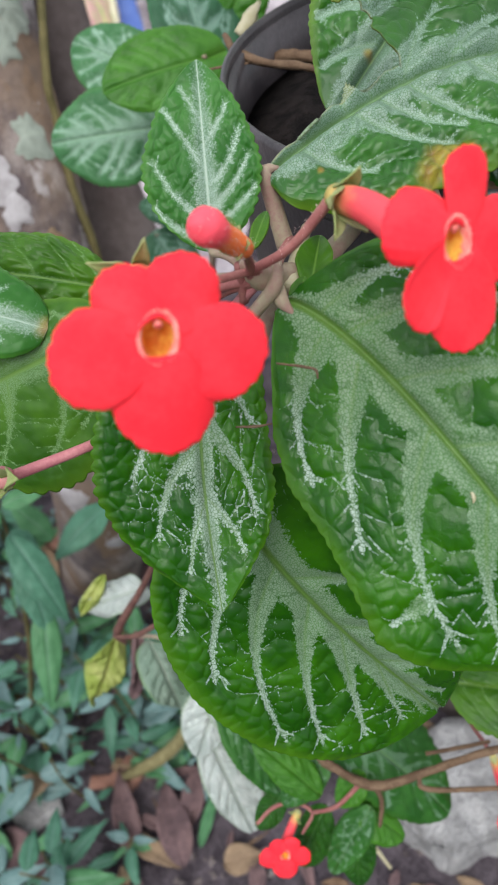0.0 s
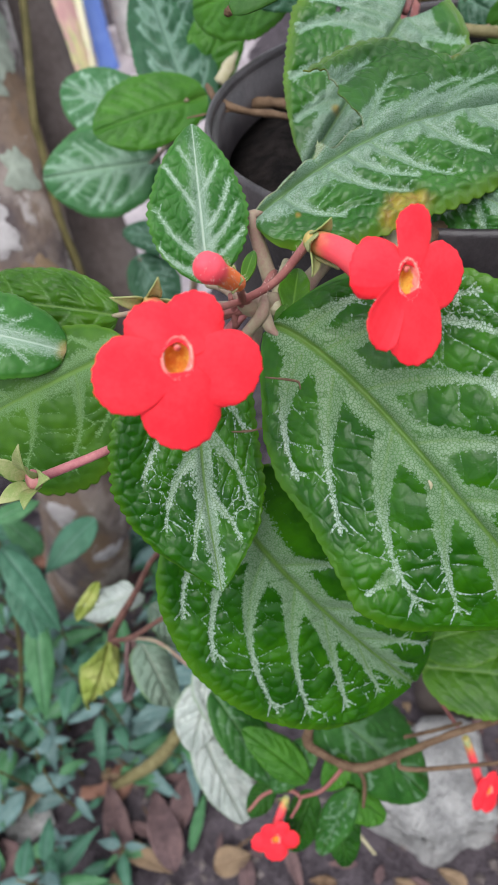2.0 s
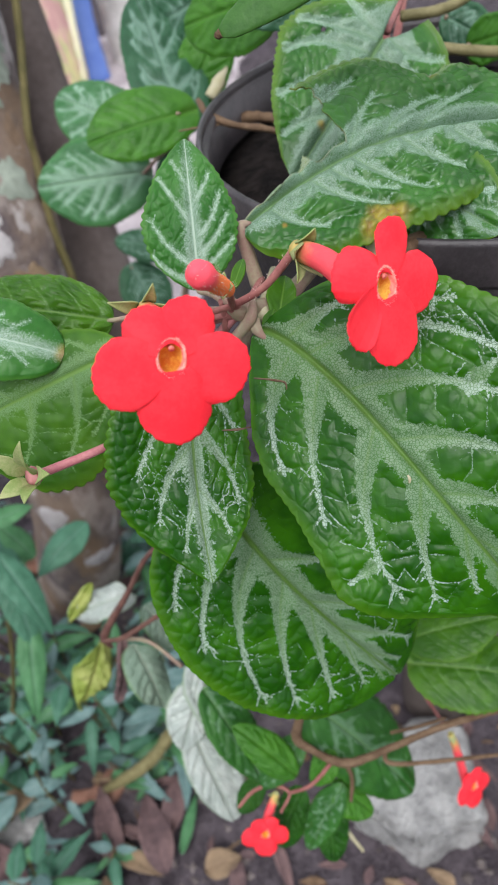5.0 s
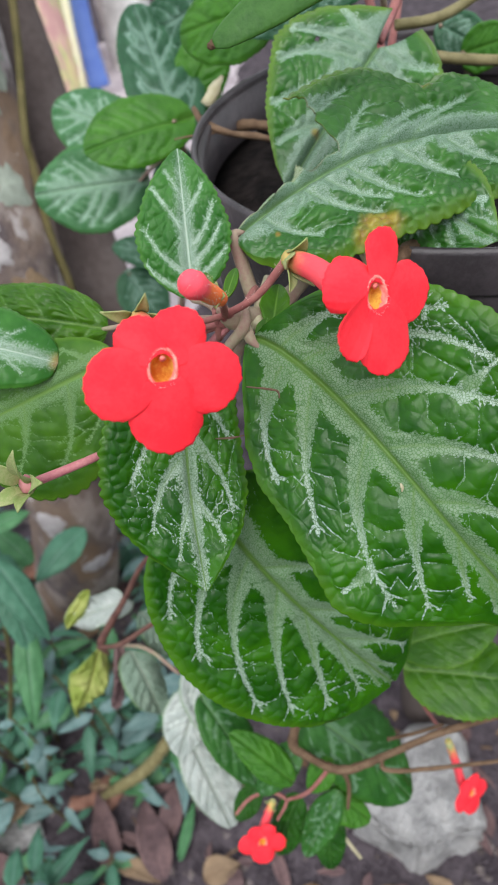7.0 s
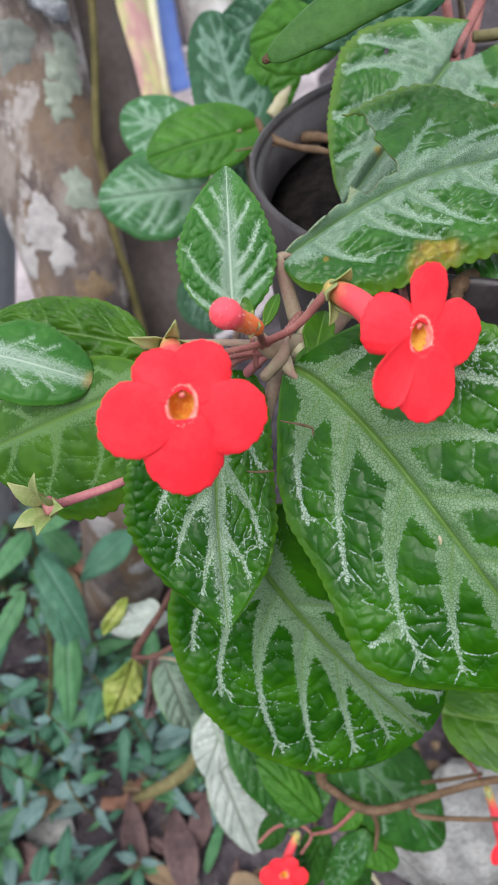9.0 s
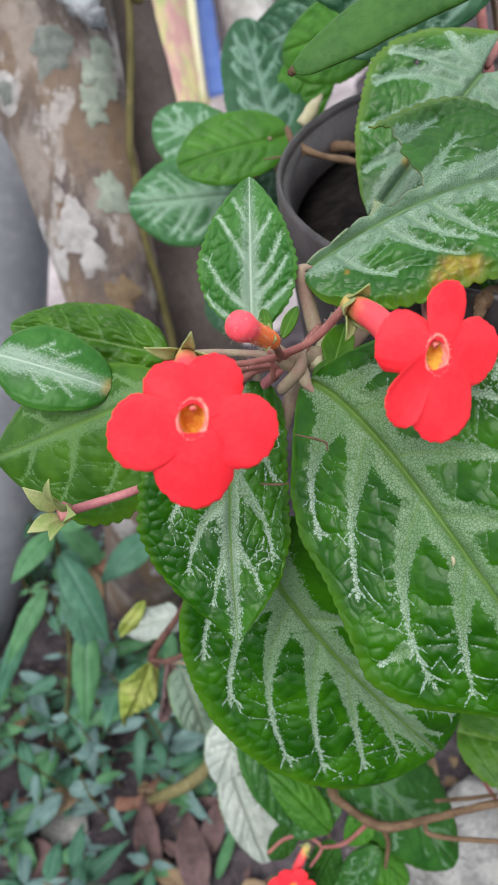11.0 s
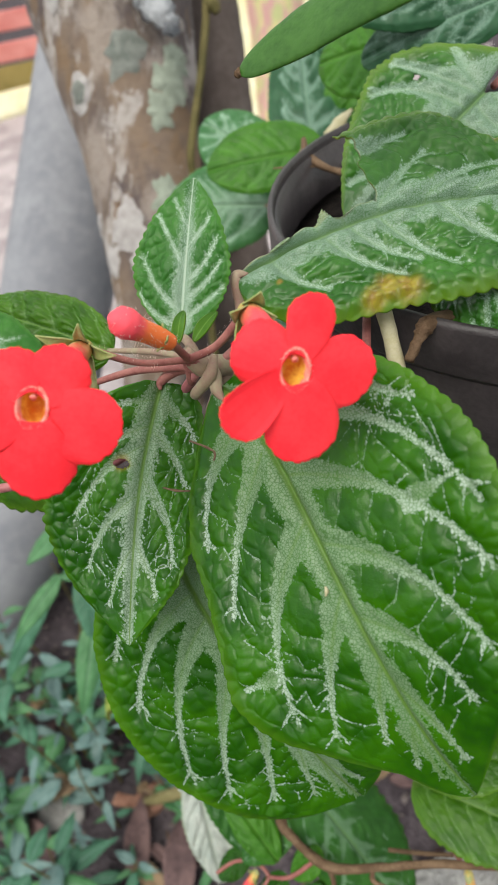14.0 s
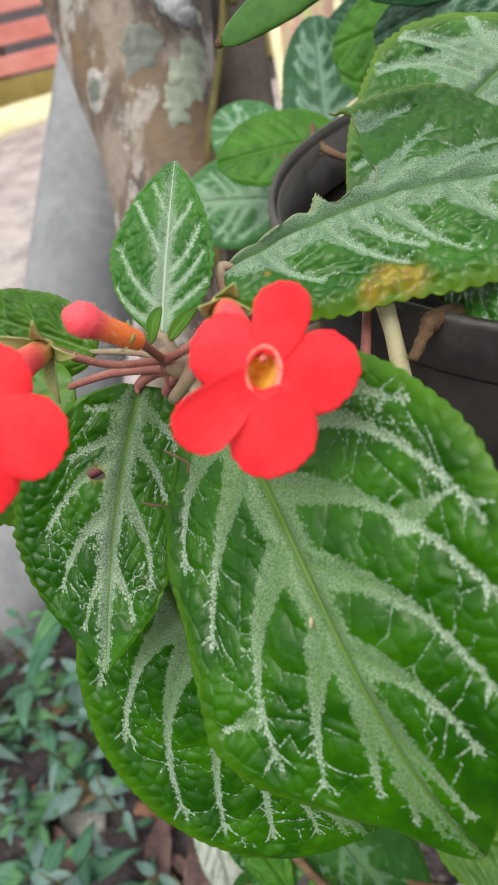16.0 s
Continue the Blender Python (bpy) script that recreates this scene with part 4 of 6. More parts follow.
leaf(plant, (-0.0074, 0.1656, 0.7190), (0.1026, 0.2049, 0.7207), (0.2142, -0.4469, 0.8685), 0.033, 0.032, LEAF_SILVER, arch=0.05, cup=0.06, veins=5, seed=14, peak=0.40, swell=0.5, point=0.45, right=(0.42, 0.42, 0.5), res=(200, 72), bulge=0.0027, quilt=0.0036, silver=1.0, sides=(1.1, 2.8), bend=-0.21, dip=(0.68, 0.33, 0.075), teeth=44, cut=(0.345, 0.09), nerves=E_NERVES, halo=(6.0, 2.6), vein=(4.6, 1.5), spur=(1.0, 0.40), frost=0.3, stain=((0.345, 0.0240, 0.0055), (0.385, 0.0262, 0.0055), (0.305, 0.0265, 0.0045), (0.10, 0.010, 0.0012), (0.68, -0.019, 0.003)), petiole=((-0.0041, 0.1599, 0.7001), 0.0022, STEM), label="large torn leaf, silvered, with a brown scorched patch")
J_LEFT = ((0, 11), (0.02, 18), (0.06, 25), (0.12, 30), (0.2, 31), (0.4, 28), (0.6, 22), (0.8, 13), (0.95, 5), (1, 0.5))
J_RIGHT = ((0, 3), (0.05, 14), (0.13, 26), (0.24, 34), (0.36, 36), (0.5, 31), (0.68, 24), (0.8, 17), (0.93, 8), (1, 0.5))
J_NERVES = ((0, 1, 20, -5, 0.05), (1, 3, 32.5, 14, -0.03), (0, 10, 29.5, 27.4, -0.12), (0, 26, 22, 44, -0.1), (0, 40, 12, 56, -0.1), (0, -1, -25, -6, -0.15), (0, 6, -27, 5, -0.1), (0, 14, -24, 22, 0.1), (0, 30, -16, 44, 0.1))
leaf(plant, (0.0558, 0.2737, 0.7336), (0.0130, 0.2304, 0.7010), (-0.1038, -0.8609, 0.4980), 0.031, 0.036, LEAF_SILVER, arch=0.05, cup=0.08, outline=(J_LEFT, J_RIGHT), nerves=J_NERVES, halo=(10.0, 3.5), vein=(7.5, 3.0), spur=(0.9, 0.4), seed=17, lobe=0.235, res=(110, 60), bulge=0.0024, quilt=0.0048, silver=3.2, teeth=50, tooth=0.03, stain=((0.66, 0.002, 0.0022),), bite=lambda u, p, i, j: math.hypot((u - 0.22) * 0.069, (p - 0.575) * 0.036) < 0.0012)
leaf(plant, (-0.0474, 0.1427, 0.6964), (-0.1117, 0.1383, 0.6733), (0.4172, -0.6189, 0.6655), 0.033, 0.017, LEAF_OLIVE, arch=0.08, cup=0.15, nerves=((0, 4, -20, 22, 0.1), (0, 18, -26, 36, 0.1), (0, 34, -22, 52, 0.1), (0, 50, -10, 62, 0.1), (0, 8, 12, 20, -0.1), (0, 24, 13, 36, -0.1), (0, 40, 10, 52, -0.1)), halo=(5.0, 0.8), vein=(2.2, 0.8), spur=(1.3, 0.3), seed=21, peak=0.5, swell=0.5, point=0.7, res=(120, 60), bulge=0.0006, quilt=0.0045, silver=1.35, petiole=(CROWN, 0.0012, STEM_RED))
leaf(plant, (-0.0982, 0.1453, 0.7103), (-0.0662, 0.1439, 0.6963), (0.3578, -0.5711, 0.7388), 0.0135, 0.0125, LEAF_PALE, arch=0.1, cup=0.2, nerves=((0, 6, -8, 15, 0), (0, 14, -8, 23, 0), (0, 8, 7, 17, 0), (0, 16, 6, 25, 0)), halo=(2.6, 1.8), vein=(0.9, 0.5), spur=(0.5, 0.2), seed=23, peak=0.4, swell=0.4, point=0.4, res=(70, 32), bulge=0.0006, silver=2.4, stain=((1.0, 0.0, 0.0035),))
leaf(plant, (-0.0538, 0.1656, 0.6916), (-0.1101, 0.1766, 0.7001), (0.3252, -0.6794, 0.6578), 0.014, 0.013, LEAF_OLIVE, arch=0.15, cup=0.25, veins=5, seed=25, peak=0.4, swell=0.42, res=(70, 32), bulge=0.0012, silver=0.45, petiole=(LOW, 0.0011, STEM))
leaf(plant, (0.0448, 0.2012, 0.7117), (0.0728, 0.1634, 0.7070), (-0.2688, -0.7715, 0.5766), 0.018, 0.016, LEAF_SILVER, arch=0.1, cup=0.2, nerves="auto", veins=5, seed=27, res=(90, 44), bulge=0.0012, silver=2.6)
leaf(plant, (0.0008, 0.1461, 0.6972), (0.0047, 0.1627, 0.7021), (-0.0047, -0.7108, 0.7034), 0.0048, 0.0042, LEAF_OLIVE, arch=0.1, cup=-0.3, veins=4, seed=28, res=(24, 10), bulge=0.0004, silver=0)
leaf(plant, (-0.0033, 0.1359, 0.7001), (-0.0002, 0.1452, 0.7021), (0.0148, -0.6905, 0.7232), 0.0022, 0.0022, LEAF_OLIVE, arch=0.1, cup=-0.3, veins=4, seed=29, res=(20, 10), bulge=0.0003, silver=0)
leaf(plant, (-0.0110, 0.1370, 0.7160), (-0.0073, 0.1473, 0.7189), (0.0548, -0.7360, 0.6747), 0.0016, 0.0016, LEAF_OLIVE, "bract", arch=0.2, cup=-0.4, veins=3, seed=30, res=(16, 8), bulge=0, silver=0)
leaf(plant, (-0.0145, 0.1346, 0.7167), (-0.0166, 0.1468, 0.7192), (0.0863, -0.7369, 0.6705), 0.0016, 0.0016, LEAF_OLIVE, "bract", arch=0.2, cup=-0.4, veins=3, seed=31, res=(16, 8), bulge=0, silver=0)

part("petiole", tube_mesh("petiole", [(0.0748, 0.3199, 0.7427), (0.0665, 0.3043, 0.7349), (0.0583, 0.2823, 0.7321)], [0.0024, 0.002, 0.0014], STEM_RED, 10, 5), plant)

# flowers
FL1, FL1_NECK = Vector((-0.0232, 0.0852, 0.7346)), Vector((-0.0333, 0.1223, 0.7230))
FL2, FL2_NECK = Vector((0.0247, 0.1034, 0.7333)), Vector((0.0069, 0.1307, 0.7295))
FORK = Vector((-0.0117, 0.1337, 0.7125))
flower(plant, FL1, FL1_NECK, (0.33, -0.76, 0.56), (0.1495, 0.5528, 0.8198), 0.0174, seed=2, sepal=(0.66, 0.14, 0.62), petals=((129, 0.70, 0.31, 0, -0.12), (60, 0.79, 0.35, 0, -0.06), (-12, 1.03, 0.43, 0, 0.0), (-82, 1.08, 0.47, 0, -0.14), (202, 0.98, 0.44, 0, 0.06)))
flower(plant, FL2, FL2_NECK, (0.5763, -0.6196, 0.5328), (-0.0114, 0.5045, 0.8633), 0.0178, seed=6, petals=((150, 0.68, 0.35, 0, -0.2), (70, 0.86, 0.28, 0, 0.10), (-3, 1.00, 0.41, 0, 0.04), (-79, 1.06, 0.43, 0, 0.0), (215, 1.05, 0.30, 6, 0.28)), sepal=(0.62, 0.22, 0.30))
for a, b, r in ((FORK, FL1_NECK, 0.0009), (FORK, FL2_NECK, 0.00105)):
    mid = a.lerp(b, 0.5) + Vector((0, -0.001, -0.002))
    part("pedicel", tube_mesh("pedicel", [CROWN, a, mid, b], [0.0016, r * 1.1, r, r * 1.15], STEM_RED, 10), plant, "reddish flower stalk")
for a, c, n in ((FORK, FL1_NECK, 11), (FORK, FL2_NECK, 12)):
    fine_hairs(plant, tube_roots(a.lerp(c, 0.3) + Vector((0, -0.001, -0.0015)), c, [0.0010, 0.0010], 70, n), 0.0010, n, HAIR)
BUD_T, BUD_B = Vector((-0.0181, 0.1149, 0.7363)), Vector((-0.0116, 0.1257, 0.7231))
BUD_T = BUD_B.lerp(BUD_T, 1.06)
bud = part("flower_bud", tube_mesh("flower_bud", [BUD_B.lerp(BUD_T, k / 8) for k in range(9)], [0.0020, 0.0024, 0.0026, 0.0026, 0.0027, 0.0031, 0.0037, 0.0034, 0.0012], BUD, 18, 3), plant, "closed pinkish-red flower bud")
fine_hairs(bud, tube_roots(BUD_B, BUD_T, [0.0020, 0.0025, 0.0026, 0.0027, 0.0031, 0.0037, 0.0034, 0.0012], 130, 3), 0.0013, 4, HAIR)
calyx(bud, BUD_B, BUD_T - BUD_B, 0.0072, 9, 0.2, 0.2)
part("pedicel", tube_mesh("pedicel", [FORK, FORK.lerp(BUD_B, 0.6), BUD_B], [0.0011, 0.001, 0.0013], STEM_RED, 10), plant)
CAL = Vector((-0.0729, 0.1084, 0.6812))
spent = part("spent_calyx", tube_mesh("spent_calyx", [CAL, CAL + Vector((-0.0015, -0.0008, 0.0004)), CAL + Vector((-0.003, -0.002, 0.001))], [0.0019, 0.0031, 0.0020], STEM_PINK, 12, 4), plant, "green calyx that has dropped its flower")
calyx(spent, CAL + Vector((-0.0015, -0.001, 0)), (-0.1540, -0.5750, 0.8035), 0.0150, 12, 0.17)
part("pedicel", tube_mesh("pedicel", [CROWN, (-0.0296, 0.1458, 0.6825), (-0.0441, 0.1343, 0.6722), (-0.0549, 0.1173, 0.6802), CAL], [0.0015, 0.0013, 0.0012, 0.0014], STEM_PINK, 10), plant, "pinkish-red flower stalk")
# stubs, and thin brown strips added for cracks in the leaves
part("stem_stub", tube_mesh("stem_stub", [(0.0328, 0.1709, 0.7067), (0.0356, 0.1662, 0.6997), (0.0397, 0.1576, 0.6880)], [0.0024, 0.0022, 0.0026], STEM_PALE, 12, 5, 0.04, 5), plant, "pale bare stem")
part("stem_stub", tube_mesh("stem_stub", [(0.0279, 0.1731, 0.7036), (0.0294, 0.1598, 0.6961)], [0.0012, 0.0014], STEM_RED, 10, 5), plant)
part("dry_stem", tube_mesh("dry_stem", [(0.0414, 0.1596, 0.6969), (0.0434, 0.1653, 0.7006), (0.0450, 0.1690, 0.7024), (0.0514, 0.1788, 0.6995), (0.0608, 0.1863, 0.6959), (0.0726, 0.2002, 0.6904)], [0.0014, 0.0016, 0.0025, 0.0022, 0.0026, 0.002], TWIG, 10, 6, 0.25, 6), plant, "shrivelled brown stem across the pot rim")
part("stem_stub", tube_mesh("stem_stub", [(-0.0131, 0.1349, 0.7000), (-0.0072, 0.1343, 0.7075), (-0.0058, 0.1366, 0.7125)], [0.0016, 0.0019, 0.0009], STEM, 10, 5, 0.05, 7), plant)
part("stem_stub", tube_mesh("stem_stub", [(-0.0090, 0.1391, 0.7038), (-0.0064, 0.1496, 0.7041), (-0.0029, 0.1603, 0.7031)], [0.0015, 0.0014, 0.0012], STEM_RED, 10, 5, 0.05, 8), plant)
part("stem_stub", tube_mesh("stem_stub", [(-0.0150, 0.1389, 0.7012), (-0.0145, 0.1377, 0.7071), (-0.0146, 0.1374, 0.7125)], [0.0012, 0.0013, 0.0012], STEM_RED, 10, 5, 0.05, 9), plant)
part("stem_stub", tube_mesh("stem_stub", [(-0.0043, 0.1463, 0.6979), (-0.0021, 0.1562, 0.6991), (0.0014, 0.1676, 0.7016)], [0.0022, 0.002, 0.0014], STEM_PALE, 10, 5, 0.05, 8), plant)
for pts in (((-0.0081, 0.1161, 0.7006), (-0.0028, 0.1139, 0.7008), (0.0001, 0.1119, 0.7013), (0.0004, 0.1098, 0.7006)), ((-0.0196, 0.1165, 0.6821), (-0.0151, 0.1150, 0.6830), (-0.0110, 0.1154, 0.6831))):
    tagged(new("leaf_crack", tube_mesh("leaf_crack", pts, [0.0002, 0.00038, 0.0002], TWIG, 6, 4, 0.3, 4)), "thin dark crack in a leaf, laid on as a brown strip", "plant debris", "dry scraps")
tagged(new("pale_fleck", tube_mesh("pale_fleck", [(0.0296, 0.0924, 0.6806), (0.0300, 0.0915, 0.6799), (0.0298, 0.0908, 0.6790)], [0.0003, 0.0005, 0.0002], STEM_PALE, 6, 4, 0.2, 3)), "tiny pale fleck lying on the broad leaf", "plant debris")
for pts, r in ((((-0.0241, 0.3281, 0.7013), (-0.0196, 0.3137, 0.6991), (-0.0089, 0.3018, 0.6975), (0.0041, 0.2924, 0.6978), (0.0167, 0.2869, 0.6950)), 0.0019), (((-0.0061, 0.3360, 0.6870), (0.0063, 0.3272, 0.6895), (0.0198, 0.3192, 0.6870)), 0.0028), (((-0.0340, 0.3066, 0.6961), (-0.0177, 0.3055, 0.6969), (-0.0023, 0.3078, 0.6942)), 0.0005)):
    tagged(new("dry_twig", tube_mesh("dry_twig", pts, [r * 0.6, r, r * 0.8, r * 0.9, r * 0.3], TWIG, 8, 5, 0.2, 4)), "dry brown twig inside the pot", "twig", "twigs in the pot")
tagged(new("dry_husk", tube_mesh("dry_husk", [(-0.0197, 0.3615, 0.6903), (-0.0147, 0.3666, 0.6950), (-0.0091, 0.3755, 0.6991)], [0.003, 0.0035, 0.001], STEM_PALE, 8, 4, 0.2, 2, 0.5)), "pale dry husk on the pot rim", "plant debris")

# the long folded blade that reaches in from above
blade = thing("strap_leaf", (0.0481, 0.1817, 0.7897), "long green folded leaf blade with a brown tip", "leaf")
P0, P1, P2, P3 = (Vector(v) for v in ((-0.0072, 0.1896, 0.7649), (0.0134, 0.1890, 0.7745), (0.0358, 0.1830, 0.7846), (0.0635, 0.1787, 0.7965)))
part("blade", tube_mesh("blade", [P0, P0.lerp(P1, 0.25), P1, P2, P3], [0.0004, 0.0038, 0.0070, 0.0080, 0.0082], GREEN_POD, 20, 10, 0.015, 2, 0.25), blade)
part("blade_tip", tube_mesh("blade_tip", [P0 + (P0 - P1) * 0.03, P0, P0.lerp(P1, 0.06)], [0.0004, 0.0010, 0.0013], TWIG, 8, 4, 0.2, 3), blade, "dry brown tip")

# ---- leaves beside the pot: a second plant of the same kind ----
H0 = Vector((-0.0401, 0.4065, 0.6548))
side_plant = thing("foliage_plant", H0, "shaded plant with silver-netted leaves behind the pot", "plant")
def side_leaves(rows):
    for b, t, f, wl, wr, mat, sd, kw in rows:
        leaf(side_plant, b, t, f, wl, wr, mat, seed=sd, nerves="auto", arch=0.08, cup=0.12, peak=0.42, swell=0.42, point=0.55, res=(64, 34), bulge=0.0011, quilt=0.0055, silver=kw.get("silver", 1.3), lobe=kw.get("lobe", 0.08), teeth=30, petiole=(H0 if sd < 36 else Vector(b) + Vector((0.01, 0.02, -0.03)), 0.0014, STEM))


side_leaves((
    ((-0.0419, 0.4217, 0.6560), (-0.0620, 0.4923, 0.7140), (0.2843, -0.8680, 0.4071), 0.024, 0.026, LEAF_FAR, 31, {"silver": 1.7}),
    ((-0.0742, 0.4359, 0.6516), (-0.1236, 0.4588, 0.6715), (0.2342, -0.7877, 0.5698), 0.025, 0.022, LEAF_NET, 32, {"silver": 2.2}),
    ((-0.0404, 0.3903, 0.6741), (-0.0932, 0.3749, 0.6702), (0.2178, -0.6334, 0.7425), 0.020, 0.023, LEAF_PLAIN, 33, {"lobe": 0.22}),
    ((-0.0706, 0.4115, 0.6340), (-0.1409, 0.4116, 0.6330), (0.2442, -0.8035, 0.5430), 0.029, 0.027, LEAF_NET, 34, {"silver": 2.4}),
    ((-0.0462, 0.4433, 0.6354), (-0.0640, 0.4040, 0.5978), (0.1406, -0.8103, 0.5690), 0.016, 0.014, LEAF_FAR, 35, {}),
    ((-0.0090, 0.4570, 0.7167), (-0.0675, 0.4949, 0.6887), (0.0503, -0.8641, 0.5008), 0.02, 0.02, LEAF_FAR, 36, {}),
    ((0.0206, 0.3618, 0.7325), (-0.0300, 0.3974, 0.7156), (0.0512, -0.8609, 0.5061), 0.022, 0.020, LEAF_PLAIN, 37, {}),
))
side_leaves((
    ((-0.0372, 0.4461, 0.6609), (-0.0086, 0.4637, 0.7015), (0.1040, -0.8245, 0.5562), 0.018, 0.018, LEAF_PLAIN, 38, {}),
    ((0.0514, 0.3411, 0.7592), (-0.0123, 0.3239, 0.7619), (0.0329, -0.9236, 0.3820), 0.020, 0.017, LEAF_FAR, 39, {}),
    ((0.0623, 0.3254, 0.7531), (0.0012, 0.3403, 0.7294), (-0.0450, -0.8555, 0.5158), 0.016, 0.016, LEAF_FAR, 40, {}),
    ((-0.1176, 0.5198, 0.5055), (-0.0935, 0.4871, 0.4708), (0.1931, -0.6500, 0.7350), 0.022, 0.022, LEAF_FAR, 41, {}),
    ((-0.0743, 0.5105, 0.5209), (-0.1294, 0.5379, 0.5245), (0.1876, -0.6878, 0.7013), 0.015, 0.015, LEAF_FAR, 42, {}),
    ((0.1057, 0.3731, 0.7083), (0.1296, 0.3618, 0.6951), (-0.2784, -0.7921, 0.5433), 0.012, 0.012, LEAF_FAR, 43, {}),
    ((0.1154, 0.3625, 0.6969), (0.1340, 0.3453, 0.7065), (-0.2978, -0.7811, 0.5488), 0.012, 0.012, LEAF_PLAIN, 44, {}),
))
part("stem", tube_mesh("stem", [H0, (-0.0429, 0.4298, 0.6217), (-0.0493, 0.4253, 0.5753), (-0.0764, 0.4698, 0.4804), (-0.2007, 0.6783, -0.0100)], [0.002, 0.0022, 0.0025, 0.003, 0.004], STEM, 10), side_plant)
for pts, r, m in ((((0.0656, 0.3727, 0.7423), (0.0658, 0.3523, 0.7284), (0.0679, 0.3289, 0.7111)), 0.0022, STEM_RED), (((0.0746, 0.3352, 0.7223), (0.0960, 0.3369, 0.7226), (0.1184, 0.3451, 0.7292)), 0.0025, STEM_OLIVE), (((0.0939, 0.3349, 0.7065), (0.1071, 0.3333, 0.7039), (0.1285, 0.3317, 0.7007)), 0.0026, STEM_OLIVE), (((0.0889, 0.3912, 0.7358), (0.0829, 0.3700, 0.7221), (0.0741, 0.3454, 0.7054)), 0.002, STEM_RED)):
    part("stem", tube_mesh("stem", pts, [r, r, r], m, 10, 5, 0.05, 3), plant)

# ---- lower shoots ----
shoot = thing("trailing_shoot", (0.0100, 0.1164, 0.4177), "woody trailing shoot with small leaves and red flowers", "plant")
part("branch", tube_mesh("branch", [(0.0192, 0.1247, 0.5384), (-0.0037, 0.1306, 0.4754), (-0.0150, 0.1270, 0.4374), (-0.0075, 0.1217, 0.4273), (0.0106, 0.1164, 0.4176), (0.0352, 0.1193, 0.4256), (0.0652, 0.1226, 0.4405), (0.1096, 0.1236, 0.4590)], [0.0015, 0.0018, 0.0026, 0.0020, 0.0025, 0.0019, 0.0018, 0.0015], TWIG, 12, 6, 0.2, 4), shoot, "brown woody branch")
part("twig", tube_mesh("twig", [(0.0320, 0.1188, 0.4239), (0.0344, 0.1142, 0.4177), (0.0586, 0.1129, 0.4172), (0.1125, 0.1129, 0.4198)], [0.0012, 0.0014, 0.0013, 0.001], TWIG, 8, 6, 0.1, 5), shoot)
part("twig", tube_mesh("twig", [(0.0376, 0.1313, 0.4161), (0.0522, 0.1329, 0.4165), (0.0684, 0.1316, 0.4280)], [0.0011, 0.0012, 0.001], TWIG, 8, 6, 0.1, 6), shoot)
part("twig", tube_mesh("twig", [(0.0106, 0.1164, 0.4176), (0.0128, 0.1119, 0.4059), (0.0109, 0.1048, 0.3918)], [0.0016, 0.0013, 0.001], TWIG, 8, 6, 0.1, 7), shoot)
part("pedicel", tube_mesh("pedicel", [(0.0525, 0.1425, 0.4543), (0.0617, 0.1423, 0.4251), (0.0756, 0.1460, 0.3781)], [0.0012, 0.0012, 0.0012], STEM_RED, 8, 6), shoot)
part("twig", tube_mesh("twig", [(0.0022, 0.1308, 0.2770), (0.0103, 0.1225, 0.2680), (0.0184, 0.1136, 0.2585)], [0.0013, 0.0014, 0.0011], STEM_PALE, 8, 6), shoot, "pale bare twig")
part("twig", tube_mesh("twig", [(-0.0552, 0.1121, 0.3764), (-0.0458, 0.1183, 0.3818), (-0.0334, 0.1189, 0.3884), (-0.0238, 0.1132, 0.3890), (-0.0301, 0.1053, 0.3816)], [0.0010, 0.0011, 0.0011, 0.001, 0.0008], STEM_RED, 8, 6), shoot)
part("twig", tube_mesh("twig", [(0.0041, 0.1190, 0.4179), (-0.0101, 0.1125, 0.4013), (-0.0238, 0.1132, 0.3890)], [0.0013, 0.0012, 0.001], STEM_RED, 8, 6), shoot)
def shoot_leaves(rows):
    for b, t, f, wl, wr, mat, sd, sv in rows:
        leaf(shoot, b, t, f, wl, wr, mat, seed=sd, arch=0.10, cup=0.2, peak=0.42, swell=0.45, point=0.6, res=(64, 34), nerves="auto" if sv > 0.5 else None, bulge={LEAF_WHITE: 0.0022, LEAF_OLIVE: 0.0005}.get(mat, 0.0011), quilt=0.004, silver=sv, lobe=0.05, teeth=26, tooth=0.05)


shoot_leaves((
    ((-0.0741, 0.1845, 0.4220), (-0.0559, 0.1513, 0.3872), (0.1361, -0.1926, 0.9718), 0.010, 0.016, LEAF_WHITE, 51, 0.6),
    ((-0.0723, 0.1777, 0.4051), (-0.0903, 0.1492, 0.3739), (0.1796, -0.2557, 0.9499), 0.012, 0.018, LEAF_WHITE, 52, 0.6),
    ((-0.0842, 0.1612, 0.3783), (-0.0646, 0.1226, 0.3169), (0.0464, -0.1788, 0.9828), 0.020, 0.015, LEAF_WHITE, 53, 0.6),
    ((-0.0663, 0.1614, 0.4265), (-0.0384, 0.1228, 0.3856), (0.2929, -0.1575, 0.9431), 0.016, 0.014, LEAF_SHOOT, 54, 0.8),
    ((-0.0188, 0.1174, 0.4069), (-0.0503, 0.1381, 0.4302), (0.0885, -0.1386, 0.9864), 0.010, 0.011, LEAF_PLAIN, 55, 0.7),
))
